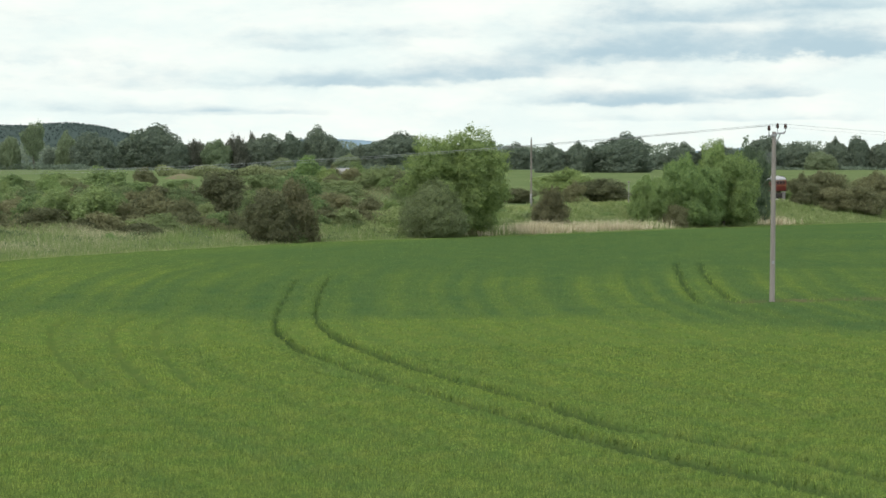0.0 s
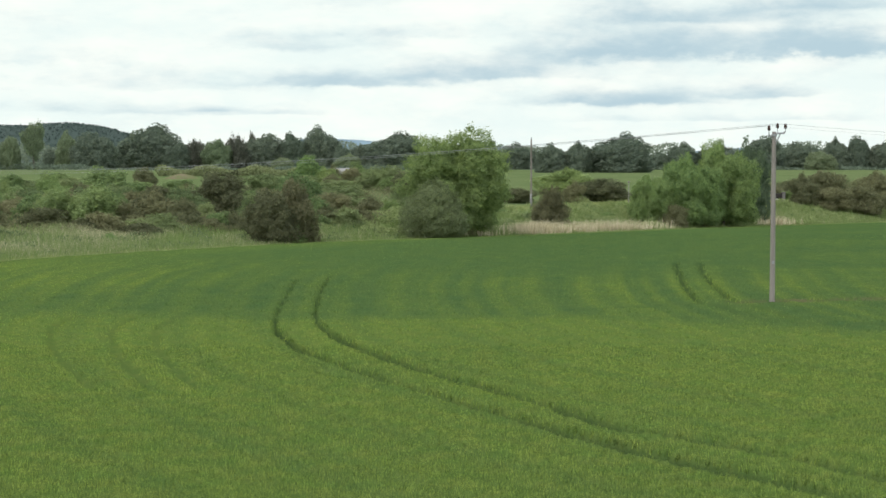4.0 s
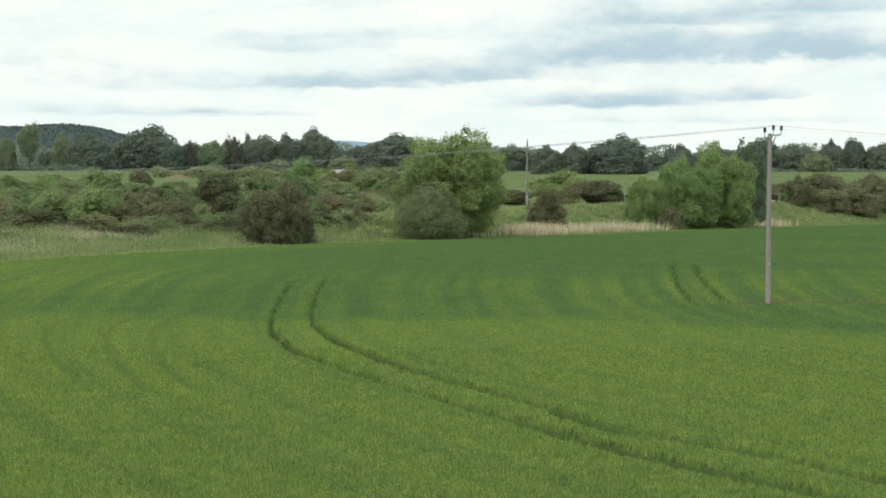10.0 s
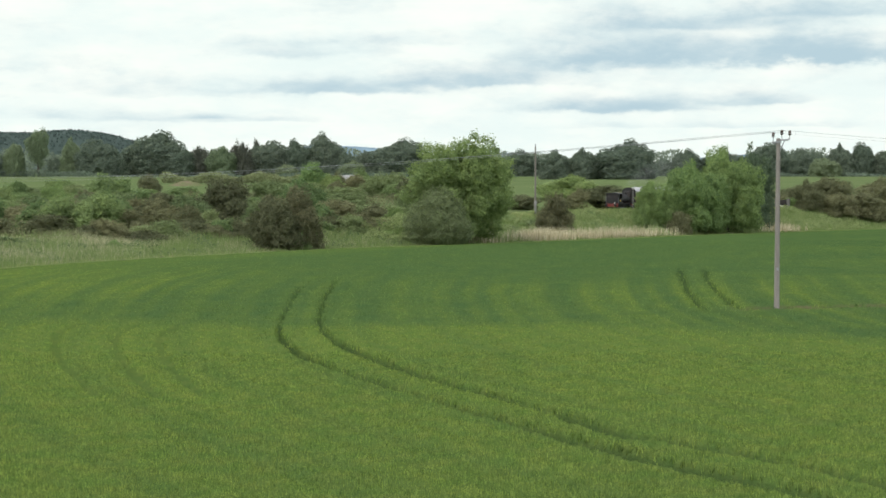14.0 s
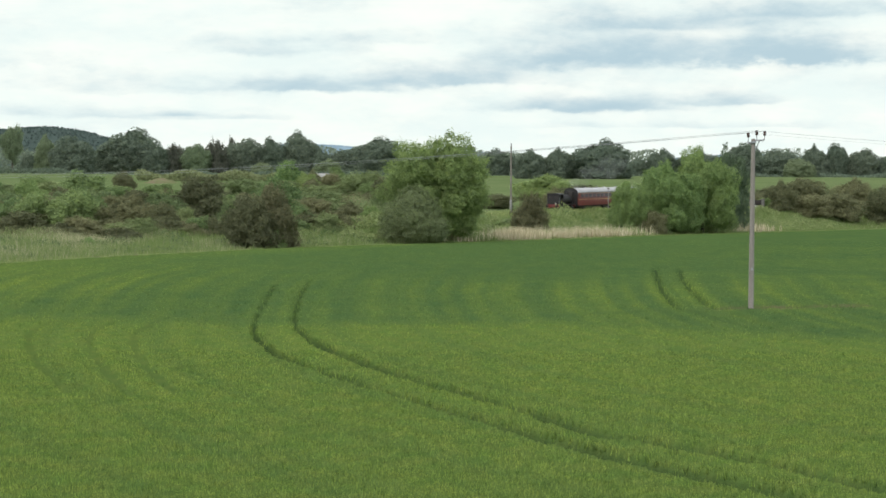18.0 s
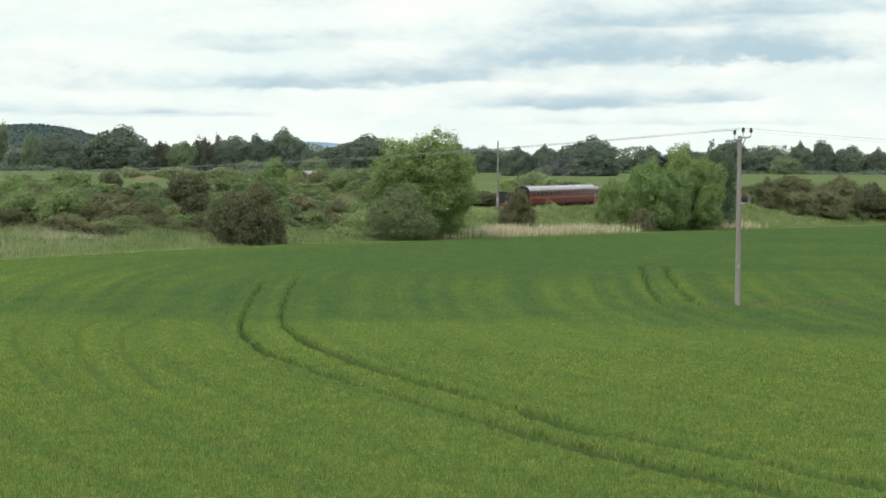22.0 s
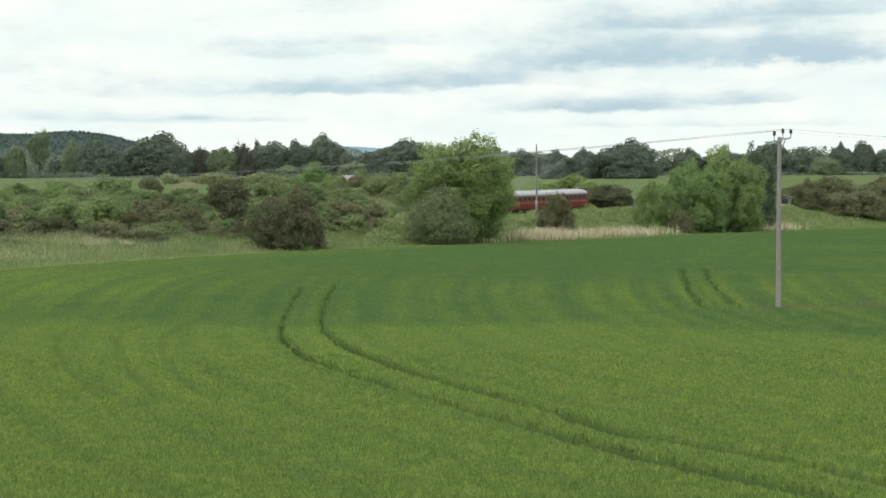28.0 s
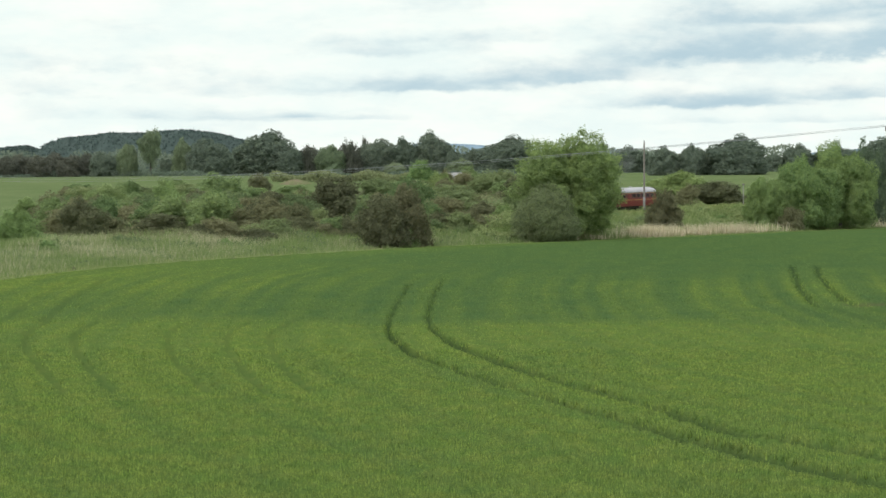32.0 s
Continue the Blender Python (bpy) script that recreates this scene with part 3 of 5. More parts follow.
v = np.stack([4300 * np.sin(ga), 4300 * np.cos(ga), gz], -1).reshape(-1, 3)
i = (np.arange(len(up) - 1)[:, None] * 90 + np.arange(89)).ravel()
cloud_bank = part("backdrop", solid("backdrop", v, np.stack([i, i + 1, i + 91, i + 90], -1), CLOUD, True), CLOUD)
tagged(cloud_bank, "bright overcast sky with grey cloud banks", "sky", kind="structure")


def ridge(name, cx, cy, half, deep, tall, material, label, seed, rough, flat=2.2):
    """A long hill standing on the plain."""
    r = np.random.RandomState(seed)
    gx, gy = np.meshgrid(np.linspace(-1, 1, 90), np.linspace(-1, 1, 14))
    z = np.clip(1 - np.abs(gx) ** flat, 0, 1) * np.cos(gy * math.pi / 2)
    ph = r.uniform(0, 6, 6)
    z = z * (1 + 0.04 * np.sin(gx * 4 + ph[0]) + 0.02 * np.sin(gx * 11 + ph[1]) + rough * np.sin(gx * 47 + ph[2]) * np.sin(gx * 31 + ph[3]))
    v = np.stack([cx + gx * half, cy + gy * deep, ground_z(cx + gx * half, cy + gy * deep) - 2 + z * tall], -1).reshape(-1, 3)
    i = (np.arange(13)[:, None] * 90 + np.arange(89)).ravel()
    return tagged(part(name, solid(name, v, np.stack([i, i + 1, i + 91, i + 90], -1), material, True), material), label, "hill", kind="structure"), v


ridge("hill", -250, 4000, 260, 90, 62, HAZY_MOOR, "distant moorland hill, blue-grey from painted haze", 3, 0.01)
ridge("hill", 130, 4050, 330, 90, 46, HAZY_MOOR, "distant moorland hill, blue-grey from painted haze", 4, 0.01)
ridge("hill", 760, 4000, 420, 90, 60, HAZY_MOOR, "distant moorland hill, blue-grey from painted haze", 5, 0.01)
ridge("hill", 1180, 4000, 260, 90, 62, HAZY_MOOR, "distant moorland hill, blue-grey from painted haze", 6, 0.01)
wooded = [ridge("hill", -364, 1500, 110, 90, 36, LEAF_HILL_HAZED, "dark wooded hill", 7, 0.012, 6.0)[1], ridge("hill", -478, 1480, 40, 60, 25, LEAF_HILL_HAZED, "dark wooded hill", 8, 0.02)[1]]


# ---- trees ----
def leaf_cloud(pos, out, size, r, loose=1.05):
    """Leaf sprays: folded rhombs facing more or less outwards."""
    k = len(pos)
    nrm = out + r.normal(0, loose, (k, 3))
    nrm /= np.linalg.norm(nrm, axis=1, keepdims=True)
    a = np.cross(nrm, r.normal(0, 1, (k, 3)))
    a /= np.linalg.norm(a, axis=1, keepdims=True)
    b = np.cross(nrm, a)
    s = (size * r.uniform(0.55, 1.3, k))[:, None]
    v = np.stack([pos - a * s, pos - b * s * 0.6 + nrm * s * 0.25, pos + a * s, pos + b * s * 0.6 + nrm * s * 0.25], 1).reshape(-1, 3)
    return v, np.arange(4 * k).reshape(-1, 4)


# crown outlines: (radius, height) from the foot up, boughs, their depth, sprays, their depth, raggedness
CROWN_STYLES = {
    "ash": (((0.20, 0.0), (0.34, 0.06), (0.44, 0.25), (0.48, 0.50), (0.47, 0.68), (0.41, 0.82), (0.32, 0.91), (0.15, 0.965), (0.0, 0.975)), 80, 0.085, 460, 0.046, 0.042),
    "skirt": (((0.38, 0.0), (0.46, 0.10), (0.49, 0.34), (0.48, 0.58), (0.42, 0.77), (0.29, 0.90), (0.13, 0.96), (0.0, 0.975)), 48, 0.085, 340, 0.044, 0.036),
    "willow": (((0.42, 0.0), (0.48, 0.16), (0.48, 0.36), (0.42, 0.60), (0.30, 0.80), (0.15, 0.93), (0.0, 0.98)), 26, 0.07, 360, 0.042, 0.04),
    "bush": (((0.36, 0.0), (0.45, 0.12), (0.47, 0.34), (0.42, 0.58), (0.31, 0.78), (0.16, 0.90), (0.0, 0.94)), 30, 0.14, 200, 0.060, 0.055),
    "dome": (((0.47, 0.0), (0.49, 0.20), (0.48, 0.46), (0.42, 0.68), (0.29, 0.87), (0.14, 0.96), (0.0, 0.985)), 40, 0.060, 280, 0.034, 0.022),
    "poplar": (((0.08, 0.0), (0.18, 0.08), (0.36, 0.30), (0.46, 0.58), (0.42, 0.78), (0.28, 0.91), (0.0, 0.97)), 34, 0.12, 200, 0.05, 0.05),
    "fir": (((0.42, 0.0), (0.47, 0.12), (0.44, 0.42), (0.36, 0.66), (0.24, 0.84), (0.10, 0.94), (0.0, 0.97)), 30, 0.12, 130, 0.06, 0.06),
}


def crown_mesh(name, seed, leaves, size, material, style):
    """A crown one metre wide and high: an outline swelling into boughs, these into leafy sprays."""
    r = np.random.RandomState(seed)
    outline, boughs, deep, sprays, fine, shag = CROWN_STYLES[style]
    rad, hgt = (np.array(q) for q in zip(*outline))
    run = np.concatenate([[0], np.cumsum(np.hypot(np.diff(rad), np.diff(hgt)))])
    at = np.linspace(0, run[-1], 240)
    rr, hh = np.interp(at, run, rad), np.interp(at, run, hgt)
    for _ in range(2):
        rr[1:-1], hh[1:-1] = (rr[:-2] + 2 * rr[1:-1] + rr[2:]) / 4, (hh[:-2] + 2 * hh[1:-1] + hh[2:]) / 4
    nr, nz = np.gradient(hh), -np.gradient(rr)
    length = np.hypot(nr, nz)
    nr, nz = nr / length, nz / length
    ph = r.uniform(0, 6.28, 4)

    def skin(k, a):
        w = 1 + 0.06 * np.sin(2 * a + ph[0] + 2 * hh[k]) + 0.05 * np.sin(3 * a + ph[1] - 4 * hh[k])
        p = np.stack([rr[k] * w * np.cos(a), rr[k] * w * np.sin(a), hh[k] * (1 - 0.07 * (1 + np.sin(a + ph[2])) * hh[k] + 0.05 * np.sin(3 * a + ph[3]) * hh[k])], -1)
        return p, np.stack([nr[k] * np.cos(a), nr[k] * np.sin(a), nz[k]], -1)

    def strew(count):
        return skin(r.choice(240, count, p=(rr + 0.02) / (rr + 0.02).sum()), r.uniform(0, 2 * math.pi, count))

    cells = []
    for count, much in ((boughs, deep), (sprays, fine)):
        c, _ = strew(count)
        cells.append((c, 1.05 / math.sqrt(count), much, r.uniform(-0.65, 0.30, count) * much))

    def swell(p, n):
        push, tilt = np.zeros(len(p)), n.copy()
        for (c, wide, much, own), lean in zip(cells, (0.95, 0.6)):
            near = np.concatenate([((q * q).sum(1)[:, None] - 2 * q @ c.T + (c * c).sum(1)).argmin(1) for q in np.array_split(p, max(1, len(p) // 6000))])
            off = (p - c[near]) / wide
            push += much * (0.55 - np.minimum((off * off).sum(1), 1.4)) + own[near]
            tilt = tilt + lean * off
        return p + n * push[:, None], tilt

    p, n = strew(leaves)
    pos, tilt = swell(p, n)
    stray = np.where(r.rand(leaves) < 0.12, r.uniform(0, 1.1, leaves), -r.exponential(0.6, leaves)) * shag
    pos = pos + n * stray[:, None]
    pos[:, 2] = np.maximum(pos[:, 2], 0.01 + 0.04 * r.rand(leaves))
    tilt[:, 2] += 0.25
    tilt /= np.linalg.norm(tilt, axis=1, keepdims=True)
    v, f = leaf_cloud(pos, tilt, np.full(leaves, size), r, 0.50)
    # the close inner mass of foliage
    rows, turns = 22, 40
    k, a = np.meshgrid(np.linspace(0, 239, rows).astype(int), np.arange(turns) * 2 * math.pi / turns, indexing="ij")
    p, n = skin(k.ravel(), a.ravel())
    core, _ = swell(p, n)
    core = core - n * (1.5 * shag + 0.6 * fine + 0.02)
    core[:, 2] = np.maximum(core[:, 2], 0.0)
    i = np.arange(rows - 1)[:, None] * turns
    j = np.arange(turns)
    f2 = np.stack([i + j, i + (j + 1) % turns, i + turns + (j + 1) % turns, i + turns + j], -1).reshape(-1, 4) + len(v)
    return solid(name, np.concatenate([v, core]), np.concatenate([f, f2]), material)


def tube(points, radii, sides=7):
    v, f = [], []
    for k, (p, rad) in enumerate(zip(points, radii)):
        for s in range(sides):
            a = 2 * math.pi * s / sides
            v.append((p[0] + rad * math.cos(a), p[1] + rad * math.sin(a), p[2]))
        if k:
            for s in range(sides):
                f.append(((k - 1) * sides + s, (k - 1) * sides + (s + 1) % sides, k * sides + (s + 1) % sides, k * sides + s))
    return v, f


def stem_mesh(seed):
    pts = [(0.006 * math.sin(seed + 3 * h), 0.006 * math.cos(2 * seed + 4 * h), h) for h in (-0.03, 0.0, 0.05, 0.2, 0.4, 0.6, 0.8)]
    v, f = tube(pts, (0.034, 0.030, 0.022, 0.018, 0.014, 0.009, 0.003), 9)
    return solid("trunk", v, f, BARK, True)


def limb_mesh(seed):
    r = random.Random(seed)
    v, f = [], []
    for k in range(9):
        h, a = r.uniform(0.16, 0.5), r.uniform(0, 6.28)
        reach, rise = r.uniform(0.16, 0.30), r.uniform(0.14, 0.34)
        pts = [(math.cos(a) * reach * q, math.sin(a) * reach * q, h + rise * q ** 0.8) for q in (0, 0.35, 0.7, 1.0)]
        tv, tf = tube(pts, (0.009, 0.007, 0.005, 0.0015), 6)
        f += [tuple(i + len(v) for i in q) for q in tf]
        v += tv
    return solid("branchwork", v, f, BARK, True)


STEMS, BOUGHS = [stem_mesh(s) for s in range(3)], [limb_mesh(s) for s in range(4)]
CROWNS = {}
plants = 0


def plant(name, x, y, tall, wide, material, style, label, category="tree", group="", leaves=9000, size=0.02, bare=0.0):
    """A tree or bush: trunk, limbs and crown on an empty at its foot."""
    global plants
    plants += 1
    key = (material.name, style, leaves, plants % 3)
    if key not in CROWNS:
        CROWNS[key] = crown_mesh("crown", 17 + 7 * len(CROWNS), leaves, size, material, style)
    base = new(name)
    base.matrix_world = pose(x, y, float(ground_z(x, y)) - 0.05, 0, 0, (plants * 67) % 360)
    tagged(base, label, category, group)
    low = bare
    stem = part("trunk", STEMS[plants % 3], BARK, base)
    stem.scale = (tall * 0.9, tall * 0.9, tall)
    limbs = part("branchwork", BOUGHS[plants % 4], BARK, base)
    limbs.scale = (wide * 1.1, wide * 1.1, tall)
    crown = part("crown", CROWNS[key], material, base)
    crown.scale = (wide * 1.08, wide * 1.08, tall * (1 - low) * 1.14) if style == "bush" else (wide * 1.02, wide * 1.02, tall * (1 - low) * 1.02)
    crown.location.z = tall * low
    return base


for x, y, tall, wide in ((1.6, 209, 13.7, 13.2),):
    plant("ash_tree", x, y, tall * 0.965, wide * 0.96, LEAF_BRIGHT, "ash", "tall spreading ash tree in fresh green leaf", leaves=70000, size=0.0098, bare=0.06)
for x, y, tall, wide in ((-1.3, 201, 7.2, 7.8),):
    plant("willow_bush", x, y, tall, wide, LEAF_WILLOW, "willow", "broad grey-green willow bush beside the crop", "bush", leaves=34000, size=0.0115)
for x, y, tall, wide in ((31.6, 258, 8.5, 5.9), (38.4, 262, 11.3, 9), (44.3, 268, 13.9, 9.6)):
    plant("sycamore_tree", x, y, tall, wide * 1.06, LEAF_BRIGHT, "skirt", "leafy green sycamore at the foot of the bank", group="trees by the railway", leaves=32000, size=0.0125, bare=0.02)
for x, y, tall, wide in ((50.6, 281, 13.8, 7.4),):
    plant("dark_tree", x, y, tall, wide, LEAF_DARK, "skirt", "dark green tree behind the sycamores", leaves=15000, size=0.018)

MAPLES = ((-21.8, 318, 4.3, 4.6), (-51.8, 262, 6.2, 9.2), (-57.9, 250, 5.1, 5.2), (-20.8, 246, 5.6, 7.5), (-26.4, 330, 5.9, 6.6), (-16.9, 330, 4.9, 4.8), (22.3, 312, 4.9, 10.7), (-70.1, 262, 4.5, 7.2), (64.5, 318, 2.4, 3.1))
for x, y, tall, wide in MAPLES:
    plant("field_maple", x, y, tall, wide, LEAF_MID if plants % 2 else LEAF_BRIGHT, "bush", "bushy green maple beyond the railway", "bush", "bushes along the line", 11000, 0.020)
THORNS = ((-17.4, 322, 4.2, 4.4), (-21.6, 330, 4.4, 4.0), (-19.4, 300, 3.4, 3.6), (72.3, 352, 3.9, 6.4), (66, 343, 3.2, 5.0), (-47.5, 222, 4.8, 5.7), (-39.8, 206, 3.1, 4.3), (-36.6, 214, 5.3, 4.9), (-52.8, 300, 4.5, 3.9), (-28.9, 218, 6.5, 6.9), (-18.3, 181, 6.3, 5.2), (-16.3, 184, 6.6, 4.8), (-15.4, 234, 3.7, 5.1), (-10.2, 240, 2.9, 3.5), (12.5, 292, 2.3, 5.4), (14.8, 234, 5.8, 4.1), (23.3, 300, 3.7, 3.8), (29.2, 306, 4.1, 8.6), (35.1, 256, 4, 3.2), (67.0, 316, 5.9, 4.6), (73.8, 330, 5.9, 9), (78.9, 322, 5.6, 8.3), (87.9, 345, 5.6, 7.2), (90.6, 330, 7.4, 7.2), (-46.1, 196, 2.7, 5.1), (-52.8, 186, 4.8, 4.7), (-30.7, 200, 3.6, 3.1), (72.7, 318, 4.7, 6.4))
for x, y, tall, wide in THORNS:
    old = tall > 5.2 and y < 240
    plant("hawthorn_bush", x, y, tall, wide * 1.15, LEAF_THORN if old else LEAF_BROWN, "bush", "old dark hawthorn bush with brownish leaves" if old else "brownish hawthorn bush on the rough bank", "bush", "bushes along the line", 11000, 0.020)
SALLOWS = ((-59.3, 230, 2.4, 6.1), (-15.2, 290, 1.7, 5.4), (-11.3, 318, 4.5, 8.7), (-28.7, 204, 3.2, 3.3), (-23.9, 206, 3.3, 2.2), (-18.4, 300, 2.1, 8), (-48, 250, 4.2, 4.7), (-37.6, 246, 4.1, 4.1), (-6.6, 250, 4.2, 2.5))
for x, y, tall, wide in SALLOWS:
    plant("sallow_bush", x, y, tall, wide, LEAF_GREY, "bush", "grey-green sallow bush in the scrub", "bush", "bushes along the line", 10000, 0.020)
ELDERS = ((-46.3, 208, 4.1, 5.3), (-16.1, 182, 2.6, 2.5), (-58.3, 180, 3.6, 4.4), (-72.7, 240, 3.3, 4), (-83.3, 262, 2.6, 3.5), (-7, 232, 2.8, 2.8))
for x, y, tall, wide in ELDERS:
    plant("elder_bush", x, y, tall, wide, LEAF_BRIGHT, "bush", "yellow-green elder bush in the scrub", "bush", "bushes along the line", 11000, 0.020)

FAR_LEFT = ((-150.6, 560, 8.4, 10.1), (-138.9, 600, 7.2, 5.8), (-116.9, 570, 12.3, 14.6), (-104.2, 600, 15.2, 22), (-92, 590, 9.1, 10.2), (-63.5, 600, 12, 15.4), (-52.8, 600, 12.4, 10), (-42.9, 600, 14.2, 13.4), (-35, 590, 8.4, 6.3), (-29.9, 600, 8.4, 7), (-17.4, 600, 12.2, 22), (-13, 610, 10.5, 8.1), (-83.5, 620, 7.3, 20.7))
FAR_RIGHT = ((25.4, 560, 8.4, 13.1), (30.7, 480, 8.2, 9), (38.3, 480, 8.6, 8.5), (50.5, 484, 10.7, 18.4), (71.1, 560, 6, 7.1), (78.7, 560, 8.8, 10.3), (92.6, 560, 7.9, 18.7), (106.1, 560, 11, 12.1), (124.7, 590, 9.1, 14.2), (138.6, 600, 10.4, 10), (146.8, 600, 11.4, 8), (155.2, 600, 9.4, 12), (165.7, 600, 9.6, 11), (174.7, 600, 12.9, 13))
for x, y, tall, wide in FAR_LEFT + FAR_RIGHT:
    plant("distant_tree", x, y, tall, wide * 1.06, LEAF_FAR_HAZED, "dome", "dark green broadleaf tree beyond the pasture", "tree", "distant tree line", 9000, 0.021)
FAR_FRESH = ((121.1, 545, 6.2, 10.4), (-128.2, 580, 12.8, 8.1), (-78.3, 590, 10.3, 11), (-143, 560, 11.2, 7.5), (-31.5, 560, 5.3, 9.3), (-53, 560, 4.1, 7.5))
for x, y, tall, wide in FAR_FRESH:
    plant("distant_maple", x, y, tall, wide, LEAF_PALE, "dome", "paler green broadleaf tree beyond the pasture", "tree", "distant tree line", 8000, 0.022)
for x, y, tall, wide in ((-135.1, 560, 16.3, 7.7),):
    plant("distant_poplar", x, y, tall, wide, LEAF_PALE, "poplar", "pale green poplar beyond the pasture", "tree", "distant tree line", 9000, 0.022, 0.16)
FIRS = ((-86.9, 590, 10.9, 3.1), (-86, 600, 10.2, 3.2), (-75, 600, 11.8, 4.4), (-70.8, 590, 12.1, 3.9), (-67.7, 600, 13.6, 2.2), (-160.3, 570, 7.9, 5.9), (-162.3, 560, 7.5, 7.3), (-171.8, 575, 8.3, 6.7), (-172.5, 560, 7.1, 7.5), (-183.3, 575, 7.9, 8.6), (-184.6, 560, 7.1, 7.5), (-194.1, 570, 7.9, 8.5))
for x, y, tall, wide in FIRS:
    plant("fir_tree", x, y, tall, wide * (1.75 if wide < 5 else 1.3), LEAF_FIR, "fir" if wide < 5 else "dome", "dark conifer in the distant tree line", "tree", "distant tree line", 5000, 0.028)


for x, y in ((-28.4, 148), (-26.1, 154.5), (-37.0, 128)):
    plant("dock_plant", x, y, 0.5, 0.5, LEAF_BROWN, "bush", "dark clump of dock at the field edge", "plant", "docks at the field edge", 900, 0.06)
r = random.Random(77)
KINDS = ((LEAF_GREY, "sallow_bush", "grey-green sallow bush in the scrub"), (LEAF_BROWN, "hawthorn_bush", "dark brownish hawthorn bush on the rough bank"), (LEAF_MID, "field_maple", "bushy green maple beyond the railway"))
for k in range(44):
    d = r.uniform(192, 330)
    x = r.uniform(-0.295, -0.02) * d
    p = float(beyond(x, d))
    if 21 < p < 31 or p < 12:
        continue
    leaf, kind, label = KINDS[r.choice((0, 0, 1, 1, 2, 2, 2))]
    plant(kind, x, d, r.uniform(1.9, 3.4) * (0.8 + d / 900), r.uniform(4.5, 8.0), leaf, "bush", label, "bush", "bushes along the line", 7000, 0.024)

for k in range(60):
    u = -0.30 + 0.215 * ((k * 0.618) % 1.0)
    d = r.uniform(196, 236)
    x = u * d
    p = float(beyond(x, d))
    if p < 33:
        continue
    leaf, kind, label = KINDS[(1, 2, 1, 0, 2, 1)[k % 6]]
    plant(kind, x, d, r.uniform(3.2, 4.8), r.uniform(4.8, 7.0), leaf, "bush", label, "bush", "bushes along the line", 8000, 0.023)
for k in range(24):
    d = r.uniform(180, 214)
    x = float(edge_x(d)) - r.uniform(14.5, 19.5) / 0.8
    if x / d < -0.33:
        continue
    leaf, kind, label = KINDS[(0, 1, 2, 1)[k % 4]]
    plant(kind, x, d, r.uniform(1.5, 2.6), r.uniform(3.2, 5.0), leaf, "bush", label, "bush", "bushes along the line", 7000, 0.024)

for k in range(46):
    d = r.uniform(128, 300)
    p = r.uniform(9, 21)
    x = float(edge_x(d)) - p / 0.8
    if abs(x / d) > 0.36:
        continue
    plant("bramble", x, d, r.uniform(0.7, 1.7), r.uniform(1.2, 3.4), LEAF_BRIGHT if k % 3 else LEAF_GREY, "bush", "low green bramble patch in the rough grass", "bush", "brambles on the bank", 1500, 0.05)

def thicket(name, x, y, z, size, material, label, seed):
    r = np.random.RandomState(seed)
    pos = np.stack([x, y, z], -1)
    out = np.stack([0 * x, -0.6 + 0 * x, 0.6 + 0 * x], -1)
    v, f = leaf_cloud(pos, out, size, r)
    return tagged(part(name, solid(name, v, f, material), material), label, "woodland", kind="stuff")


r = np.random.RandomState(21)
y = r.uniform(172, 300, 60000)
x = r.uniform(-0.285, -0.03, 60000) * y
p = beyond(x, y)
keep = ((p > 13) & (p < 22.5)) | ((p > 30.5) & (p < 80))
x, y, p = x[keep], y[keep], p[keep]
high = np.clip(1.3 + 0.7 * waves(x * 0.45, y * 0.45, 51), 0.1, 2.8) * ease(12, 17, p)
thicket("undergrowth", x, y, ground_z(x, y) + high * r.uniform(0, 1, len(x)) ** 0.6, np.full(len(x), 0.13), LEAF_BROWN, "low tangled scrub between the bushes", 25)
x, y = r.uniform(-260, 240, 52000), r.uniform(596, 650, 52000)
z = ground_z(x, y) + r.uniform(0, 1, 52000) ** 0.8 * (7.6 + 1.6 * np.sin(x * 0.11) + 1.1 * np.sin(x * 0.37 + 2))
thicket("woodland", x, y, z, np.full(52000, 0.5), LEAF_FAR_HAZED, "dark undergrowth under the distant trees", 22)
x = r.uniform(-190, 200, 14000)
y = 548 + 8 * np.sin(x * 0.03) + r.uniform(0, 8, 14000)
high = np.clip(0.9 + 1.1 * waves(x * 0.16, y * 0.05, 71), 0, 4)
thicket("far_hedge", x, y, ground_z(x, y) + high * r.uniform(0, 1, 14000), np.full(14000, 0.42), LEAF_FAR_HAZED, "ragged hedge at the foot of the distant trees", 27)
x, y = r.uniform(-72, -34, 5000), r.uniform(424, 434, 5000)
thicket("hedge", x, y, ground_z(x, y) + r.uniform(0, 1, 5000) * (2.0 + 0.7 * np.sin(x * 0.5)), np.full(5000, 0.4), LEAF_WILLOW, "low overgrown hedge across the pasture", 24)
pick = []
for w in wooded:
    k, a = r.randint(0, len(w) - 90, 9000), r.rand(9000, 1)
    pick.append(w[k] * (1 - a) + w[k + 90] * a)
pick = np.concatenate(pick)
pick = pick + r.normal(0, 1, pick.shape) * (1.6, 2.0, 0.3)
thicket("hill_woods", pick[:, 0], pick[:, 1], pick[:, 2] + 0.5, np.full(len(pick), 1.3), LEAF_HILL_HAZED, "dense dark forest on the hill", 23)

# ---- small things in the pasture ----
cottage = new("cottage")
cottage.matrix_world = pose(-20.6, 345, float(ground_z(-20.6, 345)), 0, 0, 25)
tagged(cottage, "small whitewashed cottage half hidden by trees", "house")
part("wall", box(0, 0, 1.2, 5.0, 3.6, 2.4, 0.02), WHITE_PAINT, cottage)
part("roof", extruded([(-2.1, 2.3), (2.1, 2.3), (0, 3.7)], -2.7, 2.7), STONE, cottage, "grey slate roof")
part("chimney", box(2.0, 0, 3.8, 0.5, 0.5, 0.9, 0.02), STONE, cottage)
